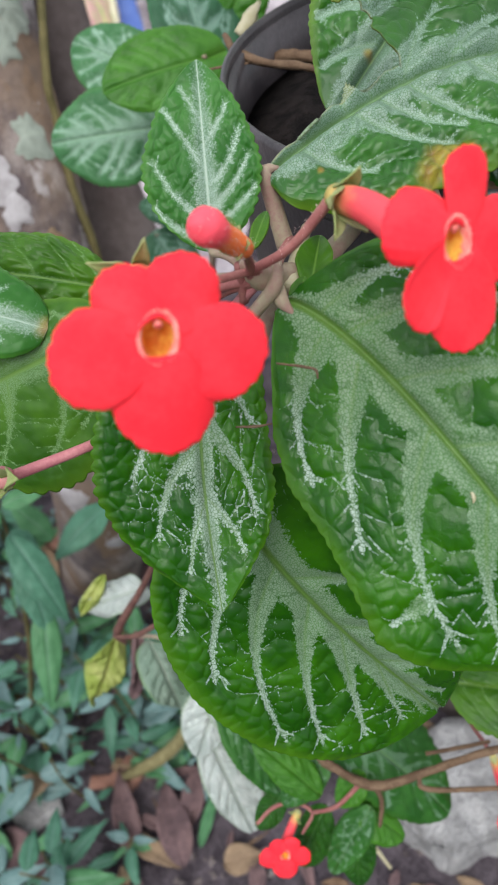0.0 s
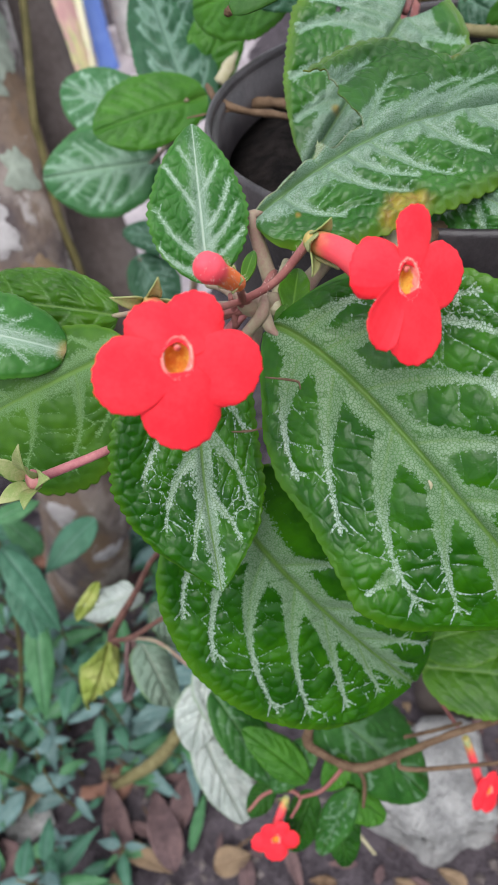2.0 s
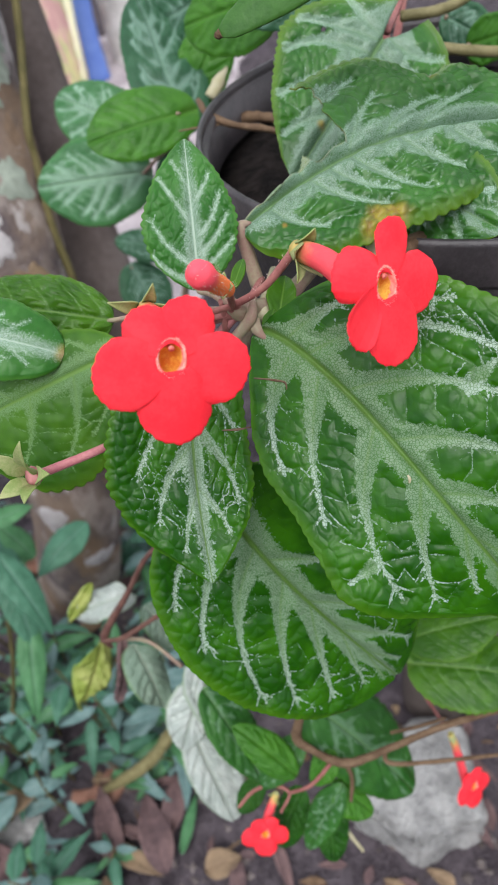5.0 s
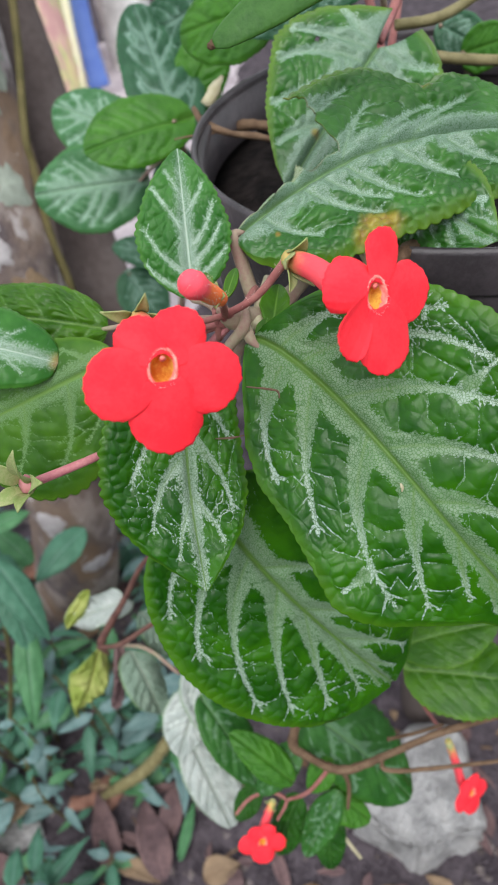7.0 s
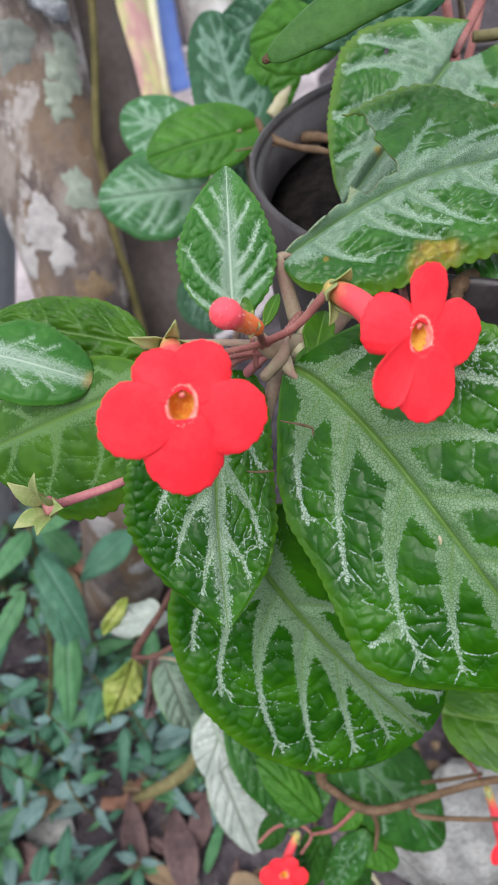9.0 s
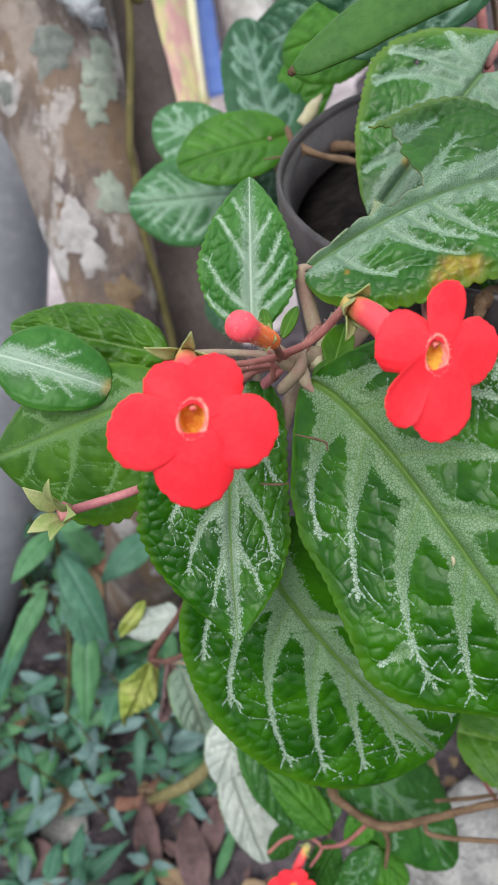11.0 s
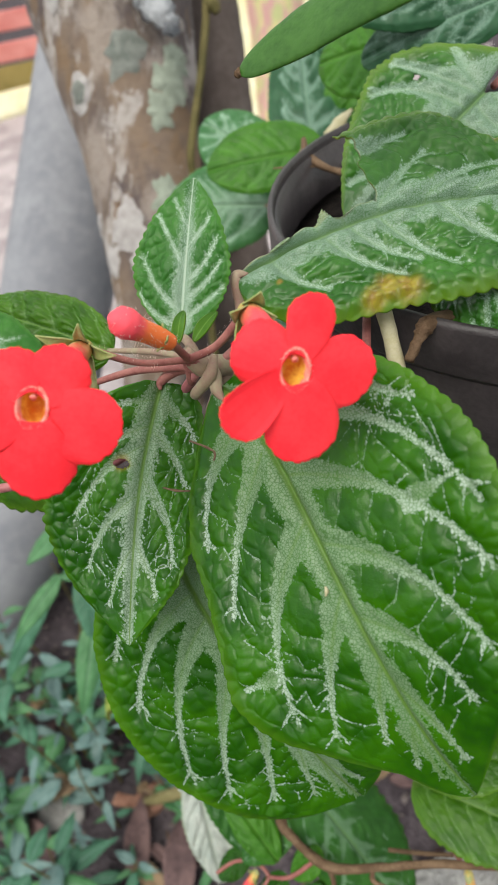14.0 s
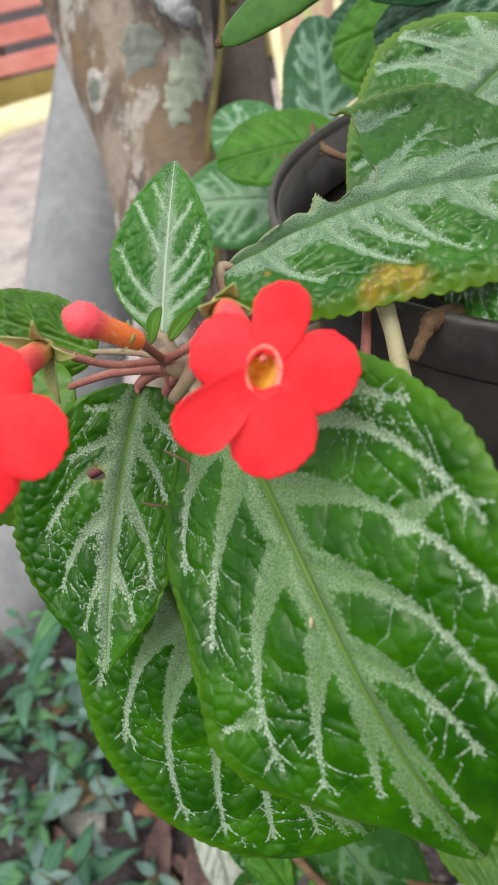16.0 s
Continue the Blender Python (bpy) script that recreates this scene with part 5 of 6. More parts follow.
shoot_leaves((
    ((-0.0137, 0.1348, 0.4098), (-0.0396, 0.1162, 0.3933), (0.0784, -0.1104, 0.9908), 0.010, 0.010, LEAF_SHOOT, 56, 0.7),
    ((-0.0090, 0.1476, 0.4363), (0.0516, 0.1181, 0.3593), (0.0699, -0.1179, 0.9906), 0.031, 0.024, LEAF_SHOOT, 57, 0.8),
    ((0.0507, 0.1442, 0.4704), (0.1109, 0.1317, 0.4670), (-0.1327, -0.1700, 0.9765), 0.024, 0.022, LEAF_OLIVE, 58, 0.2),
    ((0.0466, 0.1437, 0.4985), (0.0922, 0.1444, 0.5096), (-0.1205, -0.1712, 0.9778), 0.016, 0.016, LEAF_OLIVE, 59, 0.2),
    ((0.0046, 0.1224, 0.4170), (-0.0101, 0.1125, 0.4013), (0.0279, -0.1176, 0.9927), 0.008, 0.008, LEAF_PLAIN, 60, 0.8),
))
shoot_leaves((
    ((0.0061, 0.1106, 0.3981), (-0.0174, 0.0896, 0.3649), (0.0341, -0.0703, 0.9969), 0.009, 0.010, LEAF_SHOOT, 61, 1.0),
    ((0.0026, 0.1137, 0.3944), (0.0240, 0.1030, 0.3748), (0.0054, -0.0261, 0.9996), 0.008, 0.012, LEAF_PLAIN, 62, 0.7),
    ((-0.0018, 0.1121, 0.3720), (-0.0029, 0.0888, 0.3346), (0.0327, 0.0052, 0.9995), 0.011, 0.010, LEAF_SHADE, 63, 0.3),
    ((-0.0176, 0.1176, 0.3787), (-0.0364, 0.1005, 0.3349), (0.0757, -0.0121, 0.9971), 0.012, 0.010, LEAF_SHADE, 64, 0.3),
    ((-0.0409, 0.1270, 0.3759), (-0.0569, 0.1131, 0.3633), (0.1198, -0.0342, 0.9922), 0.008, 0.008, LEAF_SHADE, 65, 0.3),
))
flower(shoot, (-0.0405, 0.0975, 0.3719), (-0.0316, 0.1153, 0.3846), (0.05, -0.85, 0.35), (0.1755, 0.5849, 0.7919), 0.0140, seed=71, fine=False)
flower(shoot, (0.0917, 0.1252, 0.3348), (0.0789, 0.1455, 0.3702), (0.50, -0.80, 0.20), (0.0397, 0.5894, 0.8069), 0.0150, seed=72, fine=False)

dry_shoot = thing("bare_shoot", (-0.1371, 0.2138, 0.4140), "reddish bare shoot with yellowing and pale leaves", "plant")
part("stem", tube_mesh("stem", [(-0.0653, 0.2193, 0.5125), (-0.0919, 0.2197, 0.4869), (-0.1132, 0.2217, 0.4482), (-0.1362, 0.2145, 0.4146), (-0.1352, 0.2133, 0.3992)], [0.0014, 0.0016, 0.002, 0.003, 0.0012], STEM_DARK, 10, 6, 0.08, 3), dry_shoot)
part("stem", tube_mesh("stem", [(-0.1393, 0.2117, 0.4121), (-0.1217, 0.2072, 0.4203), (-0.0951, 0.2049, 0.4441), (-0.0703, 0.2009, 0.4663)], [0.0012, 0.0018, 0.0016, 0.0014], STEM_DARK, 10, 6, 0.05, 4), dry_shoot)
part("stem", tube_mesh("stem", [(-0.1281, 0.2120, 0.4115), (-0.1079, 0.2098, 0.4076), (-0.0858, 0.1921, 0.4022)], [0.0013, 0.0013, 0.0012], STEM, 10, 6, 0.05, 4), dry_shoot)
for b, t, f, wl, wr, mat, sd in (
    ((-0.1471, 0.2266, 0.3852), (-0.1733, 0.2045, 0.3369), (0.5337, -0.3618, 0.7644), 0.012, 0.014, LEAF_YELLOW, 81),
    ((-0.1152, 0.2328, 0.4312), (-0.1604, 0.2294, 0.4174), (0.2717, -0.3011, 0.9140), 0.012, 0.014, LEAF_WHITE, 82),
    ((-0.1426, 0.2416, 0.4352), (-0.1607, 0.2241, 0.4191), (0.2976, -0.2995, 0.9065), 0.006, 0.005, LEAF_YELLOW, 83),
    ((-0.1199, 0.2140, 0.3986), (-0.1064, 0.1865, 0.3558), (0.2196, -0.2235, 0.9497), 0.014, 0.015, LEAF_GREY, 84),
    ((-0.1322, 0.2274, 0.3847), (-0.1472, 0.2042, 0.3345), (0.6111, -0.2756, 0.7420), 0.006, 0.006, LITTER, 85),
    ((-0.1148, 0.2437, 0.3995), (-0.0917, 0.2200, 0.3739), (0.2058, -0.2722, 0.9400), 0.014, 0.012, LEAF_GREY, 86),
):
    leaf(dry_shoot, b, t, f, wl, wr, mat, seed=sd, arch=0.15, cup=0.3, peak=0.42, swell=0.45, point=0.7, res=(36, 16), bulge=0.0022, quilt=0.0045, silver=0.4, wave=0.5)

# ---- trunk, vine, posts ----
trunk = thing("tree_trunk", (-0.3155, 0.5421, -0.0000), "leaning tree trunk with patchy brown bark and pale lichen", "tree trunk")
TRUNK = [(-0.3332, 0.8119, 0.8649), (-0.2890, 0.7050, 0.7298), (-0.2473, 0.6132, 0.6049), (-0.2207, 0.5256, 0.4744), (-0.2472, 0.4887, 0.2305), (-0.3231, 0.5560, -0.0200)]
part("trunk", tube_mesh("trunk", TRUNK, [0.092, 0.080, 0.054, 0.042, 0.047, 0.058], BARK, 36, 14, 0.012, 4), trunk)
AXIS = smooth_path(TRUNK, 14)
RADII = [0.092, 0.080, 0.054, 0.042, 0.047, 0.058]


def lichen(place, r, mat, seed, label, ragged=0.6, rise=0.0):
    """A thin crust that follows the bark."""
    rng = np.random.default_rng(seed)
    place = Vector(place)

    def on_bark(p, lift):
        i = min(range(len(AXIS)), key=lambda k: (AXIS[k] - p).length)
        d = (AXIS[min(i + 1, len(AXIS) - 1)] - AXIS[max(i - 1, 0)]).normalized()
        c = AXIS[i] + d * (p - AXIS[i]).dot(d)
        rr = float(np.interp(i / (len(AXIS) - 1) * 5, range(6), RADII))
        return c + (p - c).normalized() * (rr * 1.012 + lift + rise)

    out = (place - min(AXIS, key=lambda k: (k - place).length)).normalized()
    x, y, z = frame_of((0.1, 0, 1), out)
    verts, faces, n = [on_bark(place, 0.0022)], [], 30
    wob = [1 + ragged * noise.noise((math.cos(k * 2 * math.pi / n) * 1.7 + seed * 5, math.sin(k * 2 * math.pi / n) * 1.7, seed)) + 0.36 * ragged * (rng.random() - 0.5) for k in range(n)]
    for ring, lift in ((0.4, 0.0009), (0.75, 0.0008), (1.0, -0.0006)):
        for k in range(n):
            a = 2 * math.pi * k / n
            w = 1 + (wob[k] - 1) * ring
            verts.append(on_bark(place + x * math.cos(a) * r * ring * w * 0.8 + y * math.sin(a) * r * ring * w * 1.2, lift + 0.0004 * rng.random()))
    for k in range(n):
        k2 = (k + 1) % n
        faces.append((0, 1 + k, 1 + k2))
        for q in (0, 1):
            faces.append((1 + q * n + k, 1 + (q + 1) * n + k, 1 + (q + 1) * n + k2, 1 + q * n + k2))
    part("lichen_patch", raw_mesh("lichen_patch", verts, faces, mat), trunk, label)


for k, (c, r, m, l) in enumerate((
    ((-0.2037, 0.5095, 0.5121), 0.015, KNOT, "round brown knot"),
    ((-0.2039, 0.6288, 0.6711), 0.016, LICHEN, "pale green lichen"), ((-0.2063, 0.6104, 0.6586), 0.020, LICHEN, "pale green lichen"), ((-0.2119, 0.5900, 0.6421), 0.016, LICHEN, "pale green lichen"), ((-0.2022, 0.5481, 0.5844), 0.019, LICHEN, "pale green lichen"),
    ((-0.2360, 0.6015, 0.6880), 0.020, LICHEN_DARK, "dark green lichen"), ((-0.2985, 0.6227, 0.7403), 0.017, LICHEN_GREY, "grey lichen"),
    ((-0.2321, 0.5241, 0.5706), 0.021, LICHEN_GREY, "whitish lichen"), ((-0.2186, 0.5097, 0.5452), 0.014, LICHEN_GREY, "whitish lichen"), ((-0.2525, 0.5173, 0.5415), 0.014, LICHEN_GREY, "whitish lichen"), ((-0.2681, 0.5408, 0.5634), 0.008, LICHEN_GREY, "whitish lichen"), ((-0.2128, 0.4942, 0.4827), 0.011, LICHEN_GREY, "whitish lichen"),
    ((-0.2496, 0.4570, 0.2698), 0.014, LICHEN_GREY, "whitish lichen"), ((-0.2386, 0.4731, 0.1860), 0.013, LICHEN_GREY, "whitish lichen"))):
    lichen(c, r, m, k + 3, l)
lichen((-0.2799, 0.5859, 0.6619), 0.0155, LICHEN_GREY, 31, "round grey lichen", 0.12)
lichen((-0.2799, 0.5859, 0.6619), 0.0095, LICHEN_DARK, 32, "greenish heart of the round lichen", 0.15, 0.0012)
tag = thing("foil_tag", (-0.2128, 0.6360, 0.7186), "crumpled silvery plastic scrap tied to the trunk", "plastic scrap")
part("scrap", tube_mesh("scrap", [(-0.2283, 0.6251, 0.7504), (-0.2139, 0.6155, 0.7269), (-0.1994, 0.6102, 0.7082), (-0.1907, 0.6073, 0.6943)], [0.009, 0.014, 0.011, 0.004], FOIL, 14, 7, 0.42, 9, 0.5), tag)
vine = thing("climbing_vine", (-0.3123, 0.6210, 0.0000), "thin olive vine stem running up the trunk", "vine")
part("vine_stem", tube_mesh("vine_stem", [(-0.1905, 0.6905, 0.7488), (-0.1810, 0.6655, 0.7099), (-0.1801, 0.6295, 0.6692), (-0.1839, 0.5794, 0.6144), (-0.1836, 0.5698, 0.5892), (-0.1806, 0.5426, 0.5405), (-0.1733, 0.5253, 0.4873), (-0.1755, 0.5014, 0.3787), (-0.2676, 0.5714, -0.0100)], [0.0034, 0.0034, 0.0034, 0.0033, 0.0033, 0.0034, 0.0035, 0.0038, 0.004], VINE, 10, 8, 0.06, 5), vine)
part("knot", tube_mesh("knot", [(-0.1763, 0.6555, 0.7093), (-0.1714, 0.6532, 0.7051), (-0.1680, 0.6519, 0.6994)], [0.003, 0.006, 0.003], VINE, 8, 4, 0.2, 6), vine)
# Dark second body stands in for the lichened trunk's shaded side.
shaded_side = thing("trunk_shaded_side", (-0.1743, 0.7867, -0.0000), "smooth dark brown body for the shaded side of the lichened trunk", "tree trunk")
part("trunk", tube_mesh("trunk", [(-0.2798, 0.9568, 0.8239), (-0.2525, 0.8427, 0.7020), (-0.2209, 0.7549, 0.5927), (-0.1943, 0.6680, 0.4617), (-0.1660, 0.6124, 0.3471), (-0.1785, 0.8066, -0.0200)], [0.045, 0.042, 0.040, 0.040, 0.042, 0.05], DARKWOOD, 28, 10, 0.02, 7), shaded_side)
part("branch_scar", tube_mesh("branch_scar", [(-0.1712, 0.6234, 0.4506), (-0.1659, 0.6082, 0.4492), (-0.1657, 0.6107, 0.4374)], [0.006, 0.011, 0.006], DARKWOOD, 12, 5, 0.12, 3, 0.6), shaded_side, "healed branch scar")
pole = thing("grey_pole", (-0.5713, 0.4498, -0.0000), "smooth grey pole standing behind the trunk", "pole")
part("shaft", tube_mesh("shaft", [(-0.4245, 1.1130, 0.8079), (-0.4535, 0.8328, 0.5078), (-0.4900, 0.5482, 0.1986), (-0.5692, 0.4552, -0.0100)], [0.070, 0.073, 0.070, 0.056], POLE, 28), pole)
stalk = thing("banana_stem", (-0.6223, 2.5516, 0.0000), "pale yellow banana stem with pinkish streaks", "banana plant")
S0 = Vector((-0.6223, 2.5516, 0.0000))
STEM_TOP = Vector((-0.6510, 2.7191, 0.5044))
core = part("pseudostem", tube_mesh("pseudostem", [S0 - Vector((0, 0, 0.03)), S0.lerp(STEM_TOP, 0.1), S0.lerp(STEM_TOP, 0.5), STEM_TOP], [0.115, 0.105, 0.11, 0.13], STALK, 24, 8, 0.015, 8), stalk)
for k, (dx, w, m) in enumerate(((-0.07, 0.05, PALE_YELLOW), (0.05, 0.04, STALK_PINK), (0.0, 0.045, STALK), (0.09, 0.03, PALE_YELLOW))):
    o = Vector((dx, -0.085 + abs(dx) * 0.5, 0))
    part("leaf_sheath", tube_mesh("leaf_sheath", [S0 + o * 0.9 + Vector((0, 0, 0.02)), S0.lerp(STEM_TOP, 0.5) + o, STEM_TOP + o * 1.2], [w * 0.7, w, w * 1.1], m, 12, 6, 0.02, k, 0.5), stalk, "streaked leaf sheath")
sheet = thing("blue_sheet", (-0.5265, 2.6283, 0.0000), "blue plastic sheet hanging behind the banana stem", "plastic sheet")
part("sheet", tube_mesh("sheet", [(-0.5265, 2.6283, 0.0000), (-0.5450, 2.6757, 0.1682), (-0.5533, 2.7208, 0.3555), (-0.5658, 2.7649, 0.5421)], [0.075, 0.075, 0.08, 0.08], BLUE, 12, 6, 0.03, 2, 0.25), sheet)
cpost = thing("concrete_post", (-0.3543, 2.7574, 0.0000), "rough pale concrete post", "post")
part("post", tube_mesh("post", [(-0.3629, 2.8252, -0.0200), (-0.3840, 2.9101, 0.1112), (-0.4052, 2.9972, 0.3414), (-0.4235, 3.0683, 0.5554)], [0.10, 0.10, 0.10, 0.10], CONCRETE, 8, 6, 0.02, 2), cpost)

# ---- far yard: slatted bench and the paler sunlit ground ----
bench = thing("slatted_fence", (-2.4049, 3.3179, 0.0000), "red painted slatted fence across the yard", "fence")
FX = Vector((0.86, 0.51, 0)).normalized()
F0 = Vector((-2.1565, 2.9273, 0.0000))


def bar(name, centre, along, size, mat, parent):
    """A board with softened edges: length, depth, height."""
    bm = bmesh.new()
    bmesh.ops.create_cube(bm, size=1)
    bmesh.ops.scale(bm, vec=size, verts=bm.verts)
    bmesh.ops.bevel(bm, geom=bm.edges[:], offset=min(size) * 0.2, segments=2, affect="EDGES")
    a = math.atan2(along.y, along.x)
    bmesh.ops.transform(bm, matrix=Matrix.Translation(centre) @ Matrix.Rotation(a, 4, "Z"), verts=bm.verts)
    me = bpy.data.meshes.new(name)
    bm.to_mesh(me)
    bm.free()
    me.materials.append(mat)
    return part(name, me, parent)


for k in range(7):
    bar("slat", F0 + Vector((0, 0, 0.22 + 0.115 * k)), FX, (2.6, 0.03, 0.075), RED_SLAT, bench)
for k in (-1.2, 0.0, 1.2):
    bar("post", F0 + FX * k + Vector((0.02, 0.05, 0.5)), FX, (0.06, 0.05, 1.05), DARKWOOD, bench)
bar("bottom_board", F0 + Vector((0, -0.01, 0.09)), FX, (2.6, 0.05, 0.16), OCHRE, bench)
sheath = thing("dry_sheath", (-1.9669, 2.6748, 0.0000), "pale yellow dry leaf sheath lying on the ground", "leaf sheath")
part("sheath", tube_mesh("sheath", [F0 + FX * -0.6 + Vector((0.1, -0.35, 0.02)), F0 + Vector((0.06, -0.26, 0.05)), F0 + FX * 0.45 + Vector((0, -0.12, 0.05)), F0 + FX * 0.9 + Vector((0, 0, 0.03))], [0.05, 0.07, 0.06, 0.02], PALE_YELLOW, 14, 6, 0.04, 3, 0.5), sheath)

# Sunlight on the far ground is put into a paler sheet of earth.
verts, faces, n = [], [], 26
for i in range(n + 1):
    for j in range(n + 1):
        u, v = i / n, j / n
        p = Vector((-0.08 - 3.15 * u + 0.2 * v, 0.80 + 0.34 * math.exp(-6 * u) + 2.4 * v, 0))
        edge = min(u, v, 1 - u, 1 - v)
        p += Vector((noise.noise((u * 9, v * 9, 1)), noise.noise((u * 9, v * 9, 5)), 0)) * 0.05
        p.z = 0.010 * min(1, edge * 12) + 0.010 * noise.noise((p.x * 5, p.y * 5, 2)) - (0.012 if edge == 0 else 0) + 0.004
        verts.append(p)
for i in range(n):
    for j in range(n):
        k = i * (n + 1) + j
        faces.append((k, k + 1, k + n + 2, k + n + 1))
tagged(new("path", raw_mesh("path", [(v.x, v.y, v.z) for v in verts], [f[::-1] for f in faces], SUNLIT_EARTH)), "far ground in sun, painted as paler earth", "path", kind="structure")

# ---- stone ----
def rock(name, centre, size, mat, seed, turn=0.0):
    bm = bmesh.new()
    bmesh.ops.create_cube(bm, size=1)
    bmesh.ops.bevel(bm, geom=bm.edges[:], offset=0.05, segments=2, affect="EDGES")
    bmesh.ops.subdivide_edges(bm, edges=bm.edges[:], cuts=3, use_grid_fill=True)
    for v in bm.verts:
        p = v.co * 2.2 + Vector((seed * 3.1, 0, 0))
        v.co += v.co.normalized() * (0.10 * noise.noise(p) + 0.05 * noise.noise(p * 3) + 0.025 * noise.noise(p * 9))
        v.co = Vector((v.co.x * size[0], v.co.y * size[1], v.co.z * size[2]))
    bmesh.ops.transform(bm, matrix=Matrix.Translation(centre) @ Matrix.Rotation(turn, 4, "Z"), verts=bm.verts)
    me = bpy.data.meshes.new(name)
    bm.to_mesh(me)
    bm.free()
    me.polygons.foreach_set("use_smooth", [True] * len(me.polygons))
    me.materials.append(mat)
    return me


def stone_block(corners, low, high, seed):
    """A broken block: an uneven plan, a nearly flat top, chipped edges."""
    bm = bmesh.new()
    mid = sum((Vector((x, y, 0)) for x, y in corners), Vector()) / len(corners)
    base = [bm.verts.new((x, y, low)) for x, y in corners]
    top = [bm.verts.new(mid.lerp(Vector((x, y, 0)), 0.93) + Vector((0, 0, high + 0.010 * math.sin(2.3 * k)))) for k, (x, y) in enumerate(corners)]
    bm.faces.new(base[::-1])
    bm.faces.new(top)
    for k in range(len(corners)):
        q = (k + 1) % len(corners)
        bm.faces.new((base[k], base[q], top[q], top[k]))
    bmesh.ops.bevel(bm, geom=bm.edges[:], offset=0.005, segments=2, affect="EDGES")
    bmesh.ops.triangulate(bm, faces=bm.faces[:])
    for cuts in (3, 2):
        bmesh.ops.subdivide_edges(bm, edges=[e for e in bm.edges if e.calc_length() > 0.006], cuts=cuts, use_grid_fill=True)
    bm.normal_update()
    for v, nrm in [(v, v.normal.copy()) for v in bm.verts]:
        v.co += nrm * (0.007 * noise.noise(v.co * 28 + Vector((seed, 0, 0))) + 0.0035 * noise.noise(v.co * 80) + 0.0012 * noise.noise(v.co * 260))
    me = bpy.data.meshes.new("stone")
    bm.to_mesh(me)
    bm.free()
    me.polygons.foreach_set("use_smooth", [True] * len(me.polygons))
    me.materials.append(STONE)
    return me


tagged(new("stone", stone_block(((0.017, 0.206), (0.079, 0.162), (0.155, 0.180), (0.158, 0.285), (0.090, 0.300)), -0.02, 0.050, 2)), "pale rough stone block lying on the soil", "stone")
tagged(new("stone", rock("stone", (-0.3429, 0.2316, 0.0000), (0.05, 0.035, 0.02), STONE, 5, 0.5)), "small pale stone on the soil", "stone")
for k, (c, sz) in enumerate((((-0.2774, 0.2594, 0.0000), (0.022, 0.014, 0.010)), ((-0.2480, 0.2646, 0.0000), (0.035, 0.03, 0.014)), ((-0.4054, 0.2419, 0.0000), (0.03, 0.03, 0.012)), ((-0.3964, 0.5957, 0.0000), (0.05, 0.03, 0.02)))):
    tagged(new("brick_chip", rock("brick_chip", c, sz, BRICKBIT, k + 7, k * 0.9)), "broken orange brick chip in the soil", "brick chip", "brick chips")

# ---- weeds beside the trunk ----
def weed(place, height, pairs, size, seed, lean=(0, 0), mat=None):
    rng = np.random.default_rng(seed)
    place = Vector(place)
    top = place + Vector((lean[0], lean[1], height))
    ob = thing("weed", place, "low green weed with pointed leaves on the soil", "weed", "weeds by the trunk")
    path = [place - Vector((0, 0, 0.01)), place.lerp(top, 0.5) + Vector((0.006 * rng.standard_normal(), 0.006 * rng.standard_normal(), 0)), top]
    part("stem", tube_mesh("stem", path, [0.0016, 0.0013, 0.0008], VINE, 6, 4), ob)
    for k in range(pairs):
        for side in (0, 1):
            h = (k + 0.6 + 0.3 * rng.random()) / (pairs + 0.2)
            b = place.lerp(top, min(h, 1.0))
            a = k * 1.5 + side * math.pi + rng.random() * 0.9
            d = Vector((math.cos(a), math.sin(a), 0.30 - 0.95 * rng.random()))
            ln = size * (0.6 + 0.7 * rng.random())
            t = b + d * ln
            w = ln * (0.12 + 0.09 * rng.random())
            leaf(ob, b + d * ln * 0.08, t, Vector((0.25 * rng.standard_normal(), -0.35 + 0.3 * rng.standard_normal(), 1)), w, w, mat or (WEED, WEED, WEED_BLUE, WEED_LIGHT, WEED_BLUE)[int(rng.integers(0, 5))], arch=0.10 + 0.2 * rng.random(), cup=0.25 * rng.random() - 0.02, veins=4, silver=0.25, seed=seed * 17 + k * 2 + side, bulge=0.0006, quilt=0.006, res=(16, 5), teeth=11, tooth=0.20, peak=0.30, point=1.15, swell=0.6, wave=0.15)
    return ob


rng = np.random.default_rng(77)
count = 0
for k in range(900):
    px_, py_ = rng.uniform(-0.62, -0.12), rng.uniform(0.13, 0.62)
    if math.hypot(px_ + 0.31, py_ - 0.55) < 0.09 or px_ > -0.16 - 0.1 * (0.3 - py_) or math.hypot(px_ + 0.55, py_ - 0.47) < 0.09 or (px_ > -0.24 and py_ < 0.26):
        continue
    weed((px_, py_, 0), rng.uniform(0.03, 0.20), int(rng.integers(2, 6)), 0.020 + 0.055 * rng.random() ** 1.6, 200 + k, (rng.uniform(-0.02, 0.02), rng.uniform(-0.03, 0.01)))
    count += 1
    if count >= 112:
        break
tall = thing("weed", (-0.3732, 0.3278, 0.0000), "taller weed with long drooping pointed leaves", "weed", "weeds by the trunk")
part("stem", tube_mesh("stem", [(-0.3780, 0.3320, -0.0100), (-0.2860, 0.3148, 0.2300), (-0.2654, 0.3429, 0.3468), (-0.2620, 0.3503, 0.3848)], [0.0025, 0.0022, 0.0018, 0.0012], VINE, 8), tall)
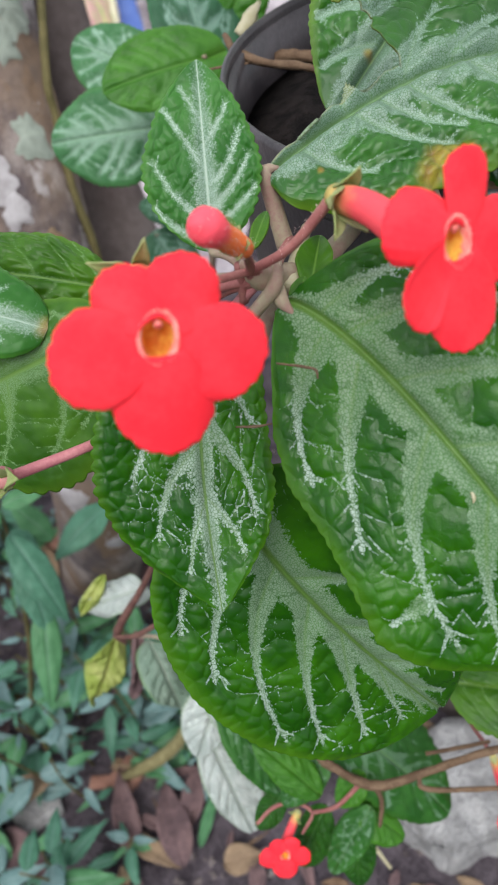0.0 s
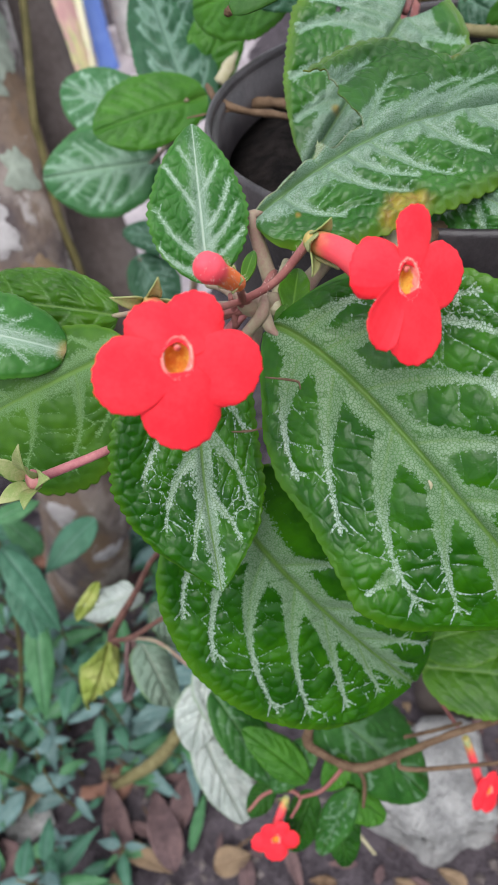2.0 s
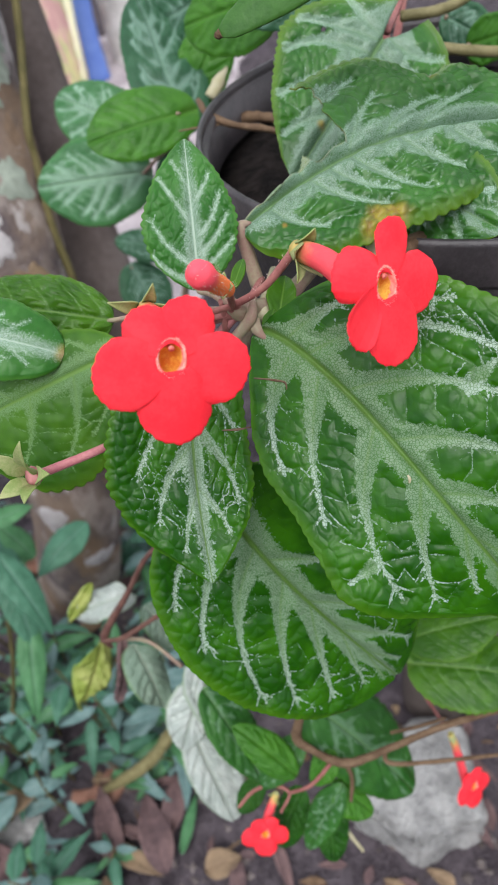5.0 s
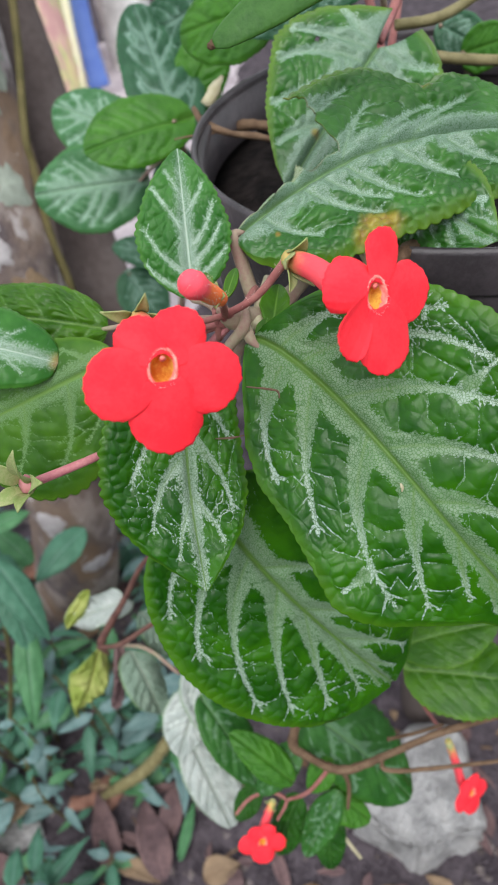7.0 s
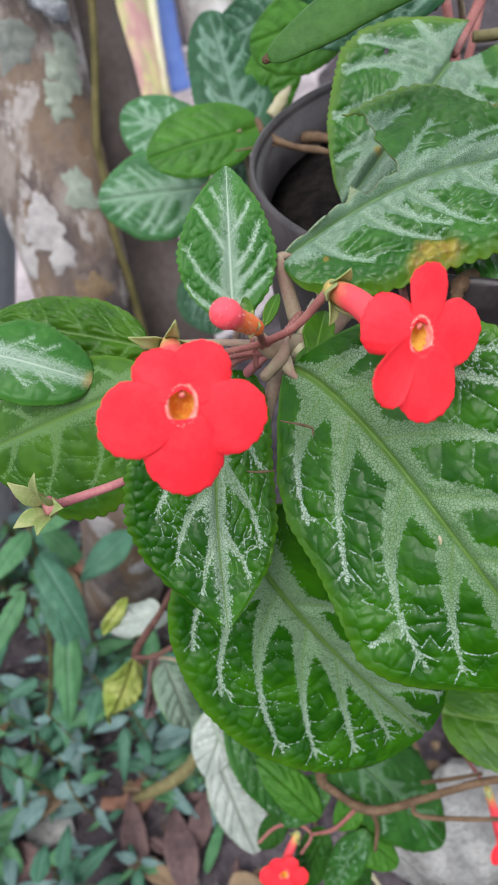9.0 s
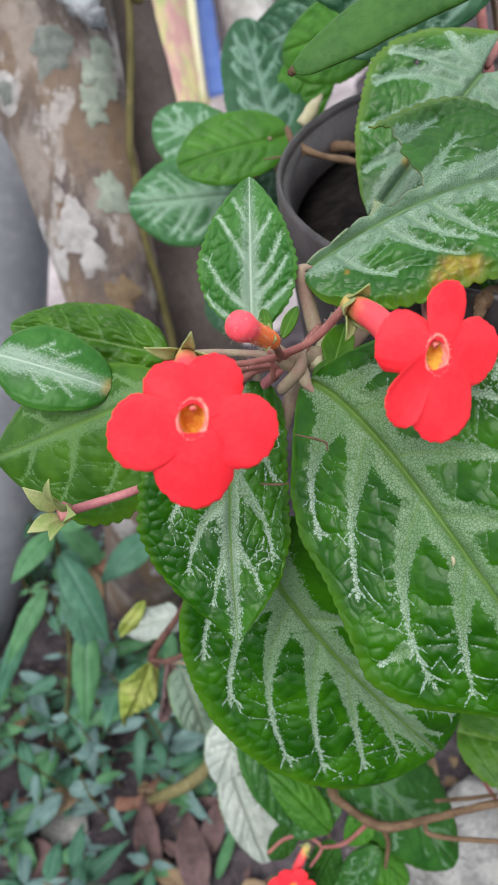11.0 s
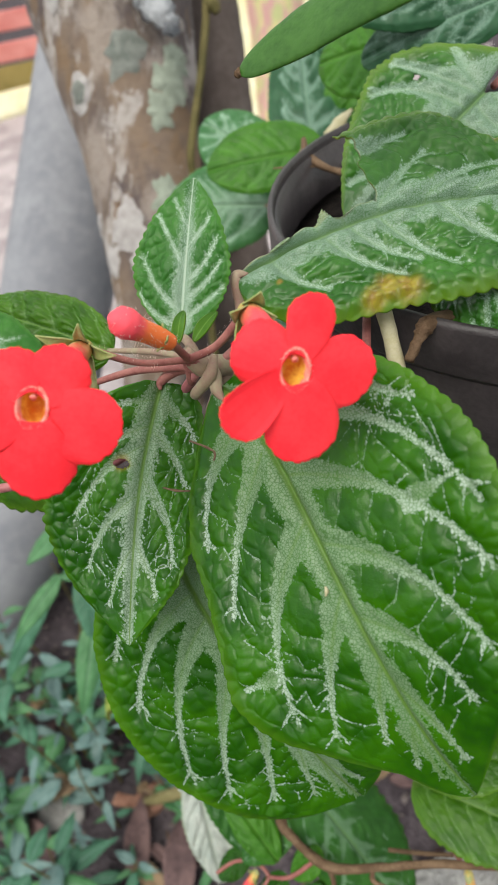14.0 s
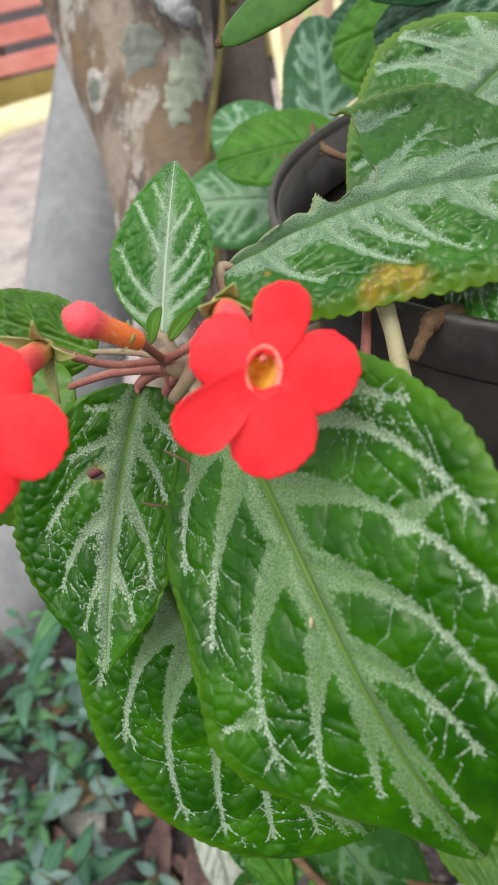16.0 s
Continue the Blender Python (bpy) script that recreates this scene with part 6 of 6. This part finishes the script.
for b, t, w, sd, m in (((-0.2609, 0.3406, 0.3581), (-0.2189, 0.2880, 0.3001), 0.019, 91, WEED), ((-0.2451, 0.3095, 0.3024), (-0.2449, 0.2401, 0.2400), 0.016, 92, WEED_LIGHT), ((-0.2736, 0.3181, 0.3373), (-0.3042, 0.2647, 0.3035), 0.012, 93, WEED_LIGHT), ((-0.2608, 0.3472, 0.3809), (-0.2873, 0.3014, 0.3696), 0.014, 94, WEED_LIGHT), ((-0.2585, 0.3493, 0.3825), (-0.2244, 0.3695, 0.3779), 0.013, 95, WEED_LIGHT), ((-0.3077, 0.3318, 0.2874), (-0.3578, 0.2710, 0.2058), 0.012, 96, WEED), ((-0.1999, 0.4018, 0.3096), (-0.2460, 0.3545, 0.2947), 0.021, 97, WEED), ((-0.2459, 0.3677, 0.3077), (-0.2749, 0.3808, 0.3515), 0.017, 98, WEED_LIGHT), ((-0.2570, 0.3358, 0.3335), (-0.2407, 0.2858, 0.2822), 0.020, 99, WEED), ((-0.2738, 0.3578, 0.3356), (-0.2500, 0.3484, 0.3169), 0.014, 100, WEED)):
    leaf(tall, b, t, (0.3185, -0.1331, 0.9385), w * 0.76, w * 0.76, m, arch=0.14, cup=0.15, veins=5, silver=0.25, seed=sd, bulge=0.0008, quilt=0.006, res=(26, 12), teeth=14, tooth=0.06, peak=0.36, point=0.9, swell=0.6)

# ---- leaf litter ----
def dead_leaf(centre, length, width, turn, seed, mat, tilt=0.0):
    c = Vector(centre)
    d = Vector((math.cos(turn), math.sin(turn), tilt)) * length * 0.5
    ob = leaf(None, c - d + Vector((0, 0, 0.004)), c + d + Vector((0, 0, 0.007)), (0.1, -0.1, 1), width, width, mat, "dead_leaf", arch=0.10, cup=-0.35, veins=5, silver=0, seed=seed, bulge=0.0008, quilt=0.008, res=(20, 8), wave=0.25, peak=0.4, point=0.9)
    return tagged(ob, "curled dry brown leaf on the soil", "dead leaf", "leaf litter")


tagged(new("dry_stick", tube_mesh("dry_stick", [(-0.255, 0.262, 0.004), (-0.215, 0.255, 0.055), (-0.178, 0.262, 0.085), (-0.140, 0.280, 0.135), (-0.120, 0.300, 0.150)], [0.004, 0.0065, 0.0070, 0.0062, 0.003], STEM_OLIVE, 12, 7, 0.12, 5)), "short olive-brown stick leaning in the weeds", "stick")
dead_leaf((-0.1890, 0.2123, 0.0080), 0.085, 0.017, 1.9, 5, LITTER)
dead_leaf((-0.1691, 0.2431, 0.0040), 0.07, 0.012, 1.4, 6, LITTER)
dead_leaf((-0.1171, 0.1784, 0.0040), 0.04, 0.014, 0.2, 7, LITTER_TAN)
dead_leaf((-0.3454, 0.1871, 0.0060), 0.075, 0.018, -0.6, 8, LITTER)
dead_leaf((-0.1531, 0.2189, 0.0040), 0.06, 0.006, 1.3, 9, WEED_LIGHT)
dead_leaf((-0.2142, 0.2624, 0.0200), 0.055, 0.009, -0.4, 10, WEED_LIGHT)
dead_leaf((-0.2099, 0.1880, 0.0040), 0.07, 0.010, -0.5, 11, LITTER_TAN)
dead_leaf((-0.3387, 0.2469, 0.0300), 0.06, 0.013, 0.3, 12, LITTER_TAN, 0.25)
dead_leaf((-0.2416, 0.2234, 0.0060), 0.09, 0.014, 1.9, 13, LITTER)
rng = np.random.default_rng(5)
for k in range(80):
    dead_leaf((rng.uniform(-0.6, 0.25), rng.uniform(0.10, 0.75), rng.uniform(0.0, 0.006)), rng.uniform(0.022, 0.07), rng.uniform(0.004, 0.012), rng.uniform(0, 6.3), 300 + k, (LITTER, LITTER_TAN, LITTER)[k % 3], rng.uniform(-0.1, 0.25))
for k in range(70):
    dead_leaf((rng.uniform(-0.35, 0.22), rng.uniform(0.08, 0.42), rng.uniform(0.0, 0.005)), rng.uniform(0.010, 0.030), rng.uniform(0.003, 0.007), rng.uniform(0, 6.3), 400 + k, (LITTER, LITTER_TAN, LITTER, TWIG)[k % 4], rng.uniform(-0.1, 0.4))
for k in range(40):
    a = Vector((rng.uniform(-0.55, 0.22), rng.uniform(0.12, 0.6), 0.006))
    d = Vector((rng.uniform(-1, 1), rng.uniform(-1, 1), rng.uniform(-0.05, 0.25))) * 0.045
    tagged(new("twig", tube_mesh("twig", [a, a + d * 0.5 + Vector((0.004, 0, 0.002)), a + d], [0.0016, 0.0014, 0.0008], TWIG, 6, 4, 0.15, k)), "short dry twig on the soil", "twig", "ground twigs")
verts, faces = [], []
for k in range(2600):
    c = Vector((rng.uniform(-0.65, 0.35), rng.uniform(0.05, 0.85), 0.0))
    c.z = 0.012 * noise.noise((c.x * 6, c.y * 6, 0)) + 0.006 * noise.noise((c.x * 22, c.y * 22, 3))
    r = rng.uniform(0.0012, 0.0055)
    n0 = len(verts)
    for dx, dy, dz in ((1, 0, 0), (0, 1, 0), (-1, 0, 0), (0, -1, 0), (0, 0, 1), (0, 0, -1)):
        verts.append(c + Vector((dx, dy, dz * 0.7)) * r * rng.uniform(0.6, 1.3))
    for f in ((0, 1, 4), (1, 2, 4), (2, 3, 4), (3, 0, 4), (1, 0, 5), (2, 1, 5), (3, 2, 5), (0, 3, 5)):
        faces.append(tuple(n0 + i for i in f))
tagged(new("soil_crumbs", raw_mesh("soil_crumbs", verts, faces, CRUMB, smooth=False)), "loose crumbs of soil and grit", "soil", kind="stuff")
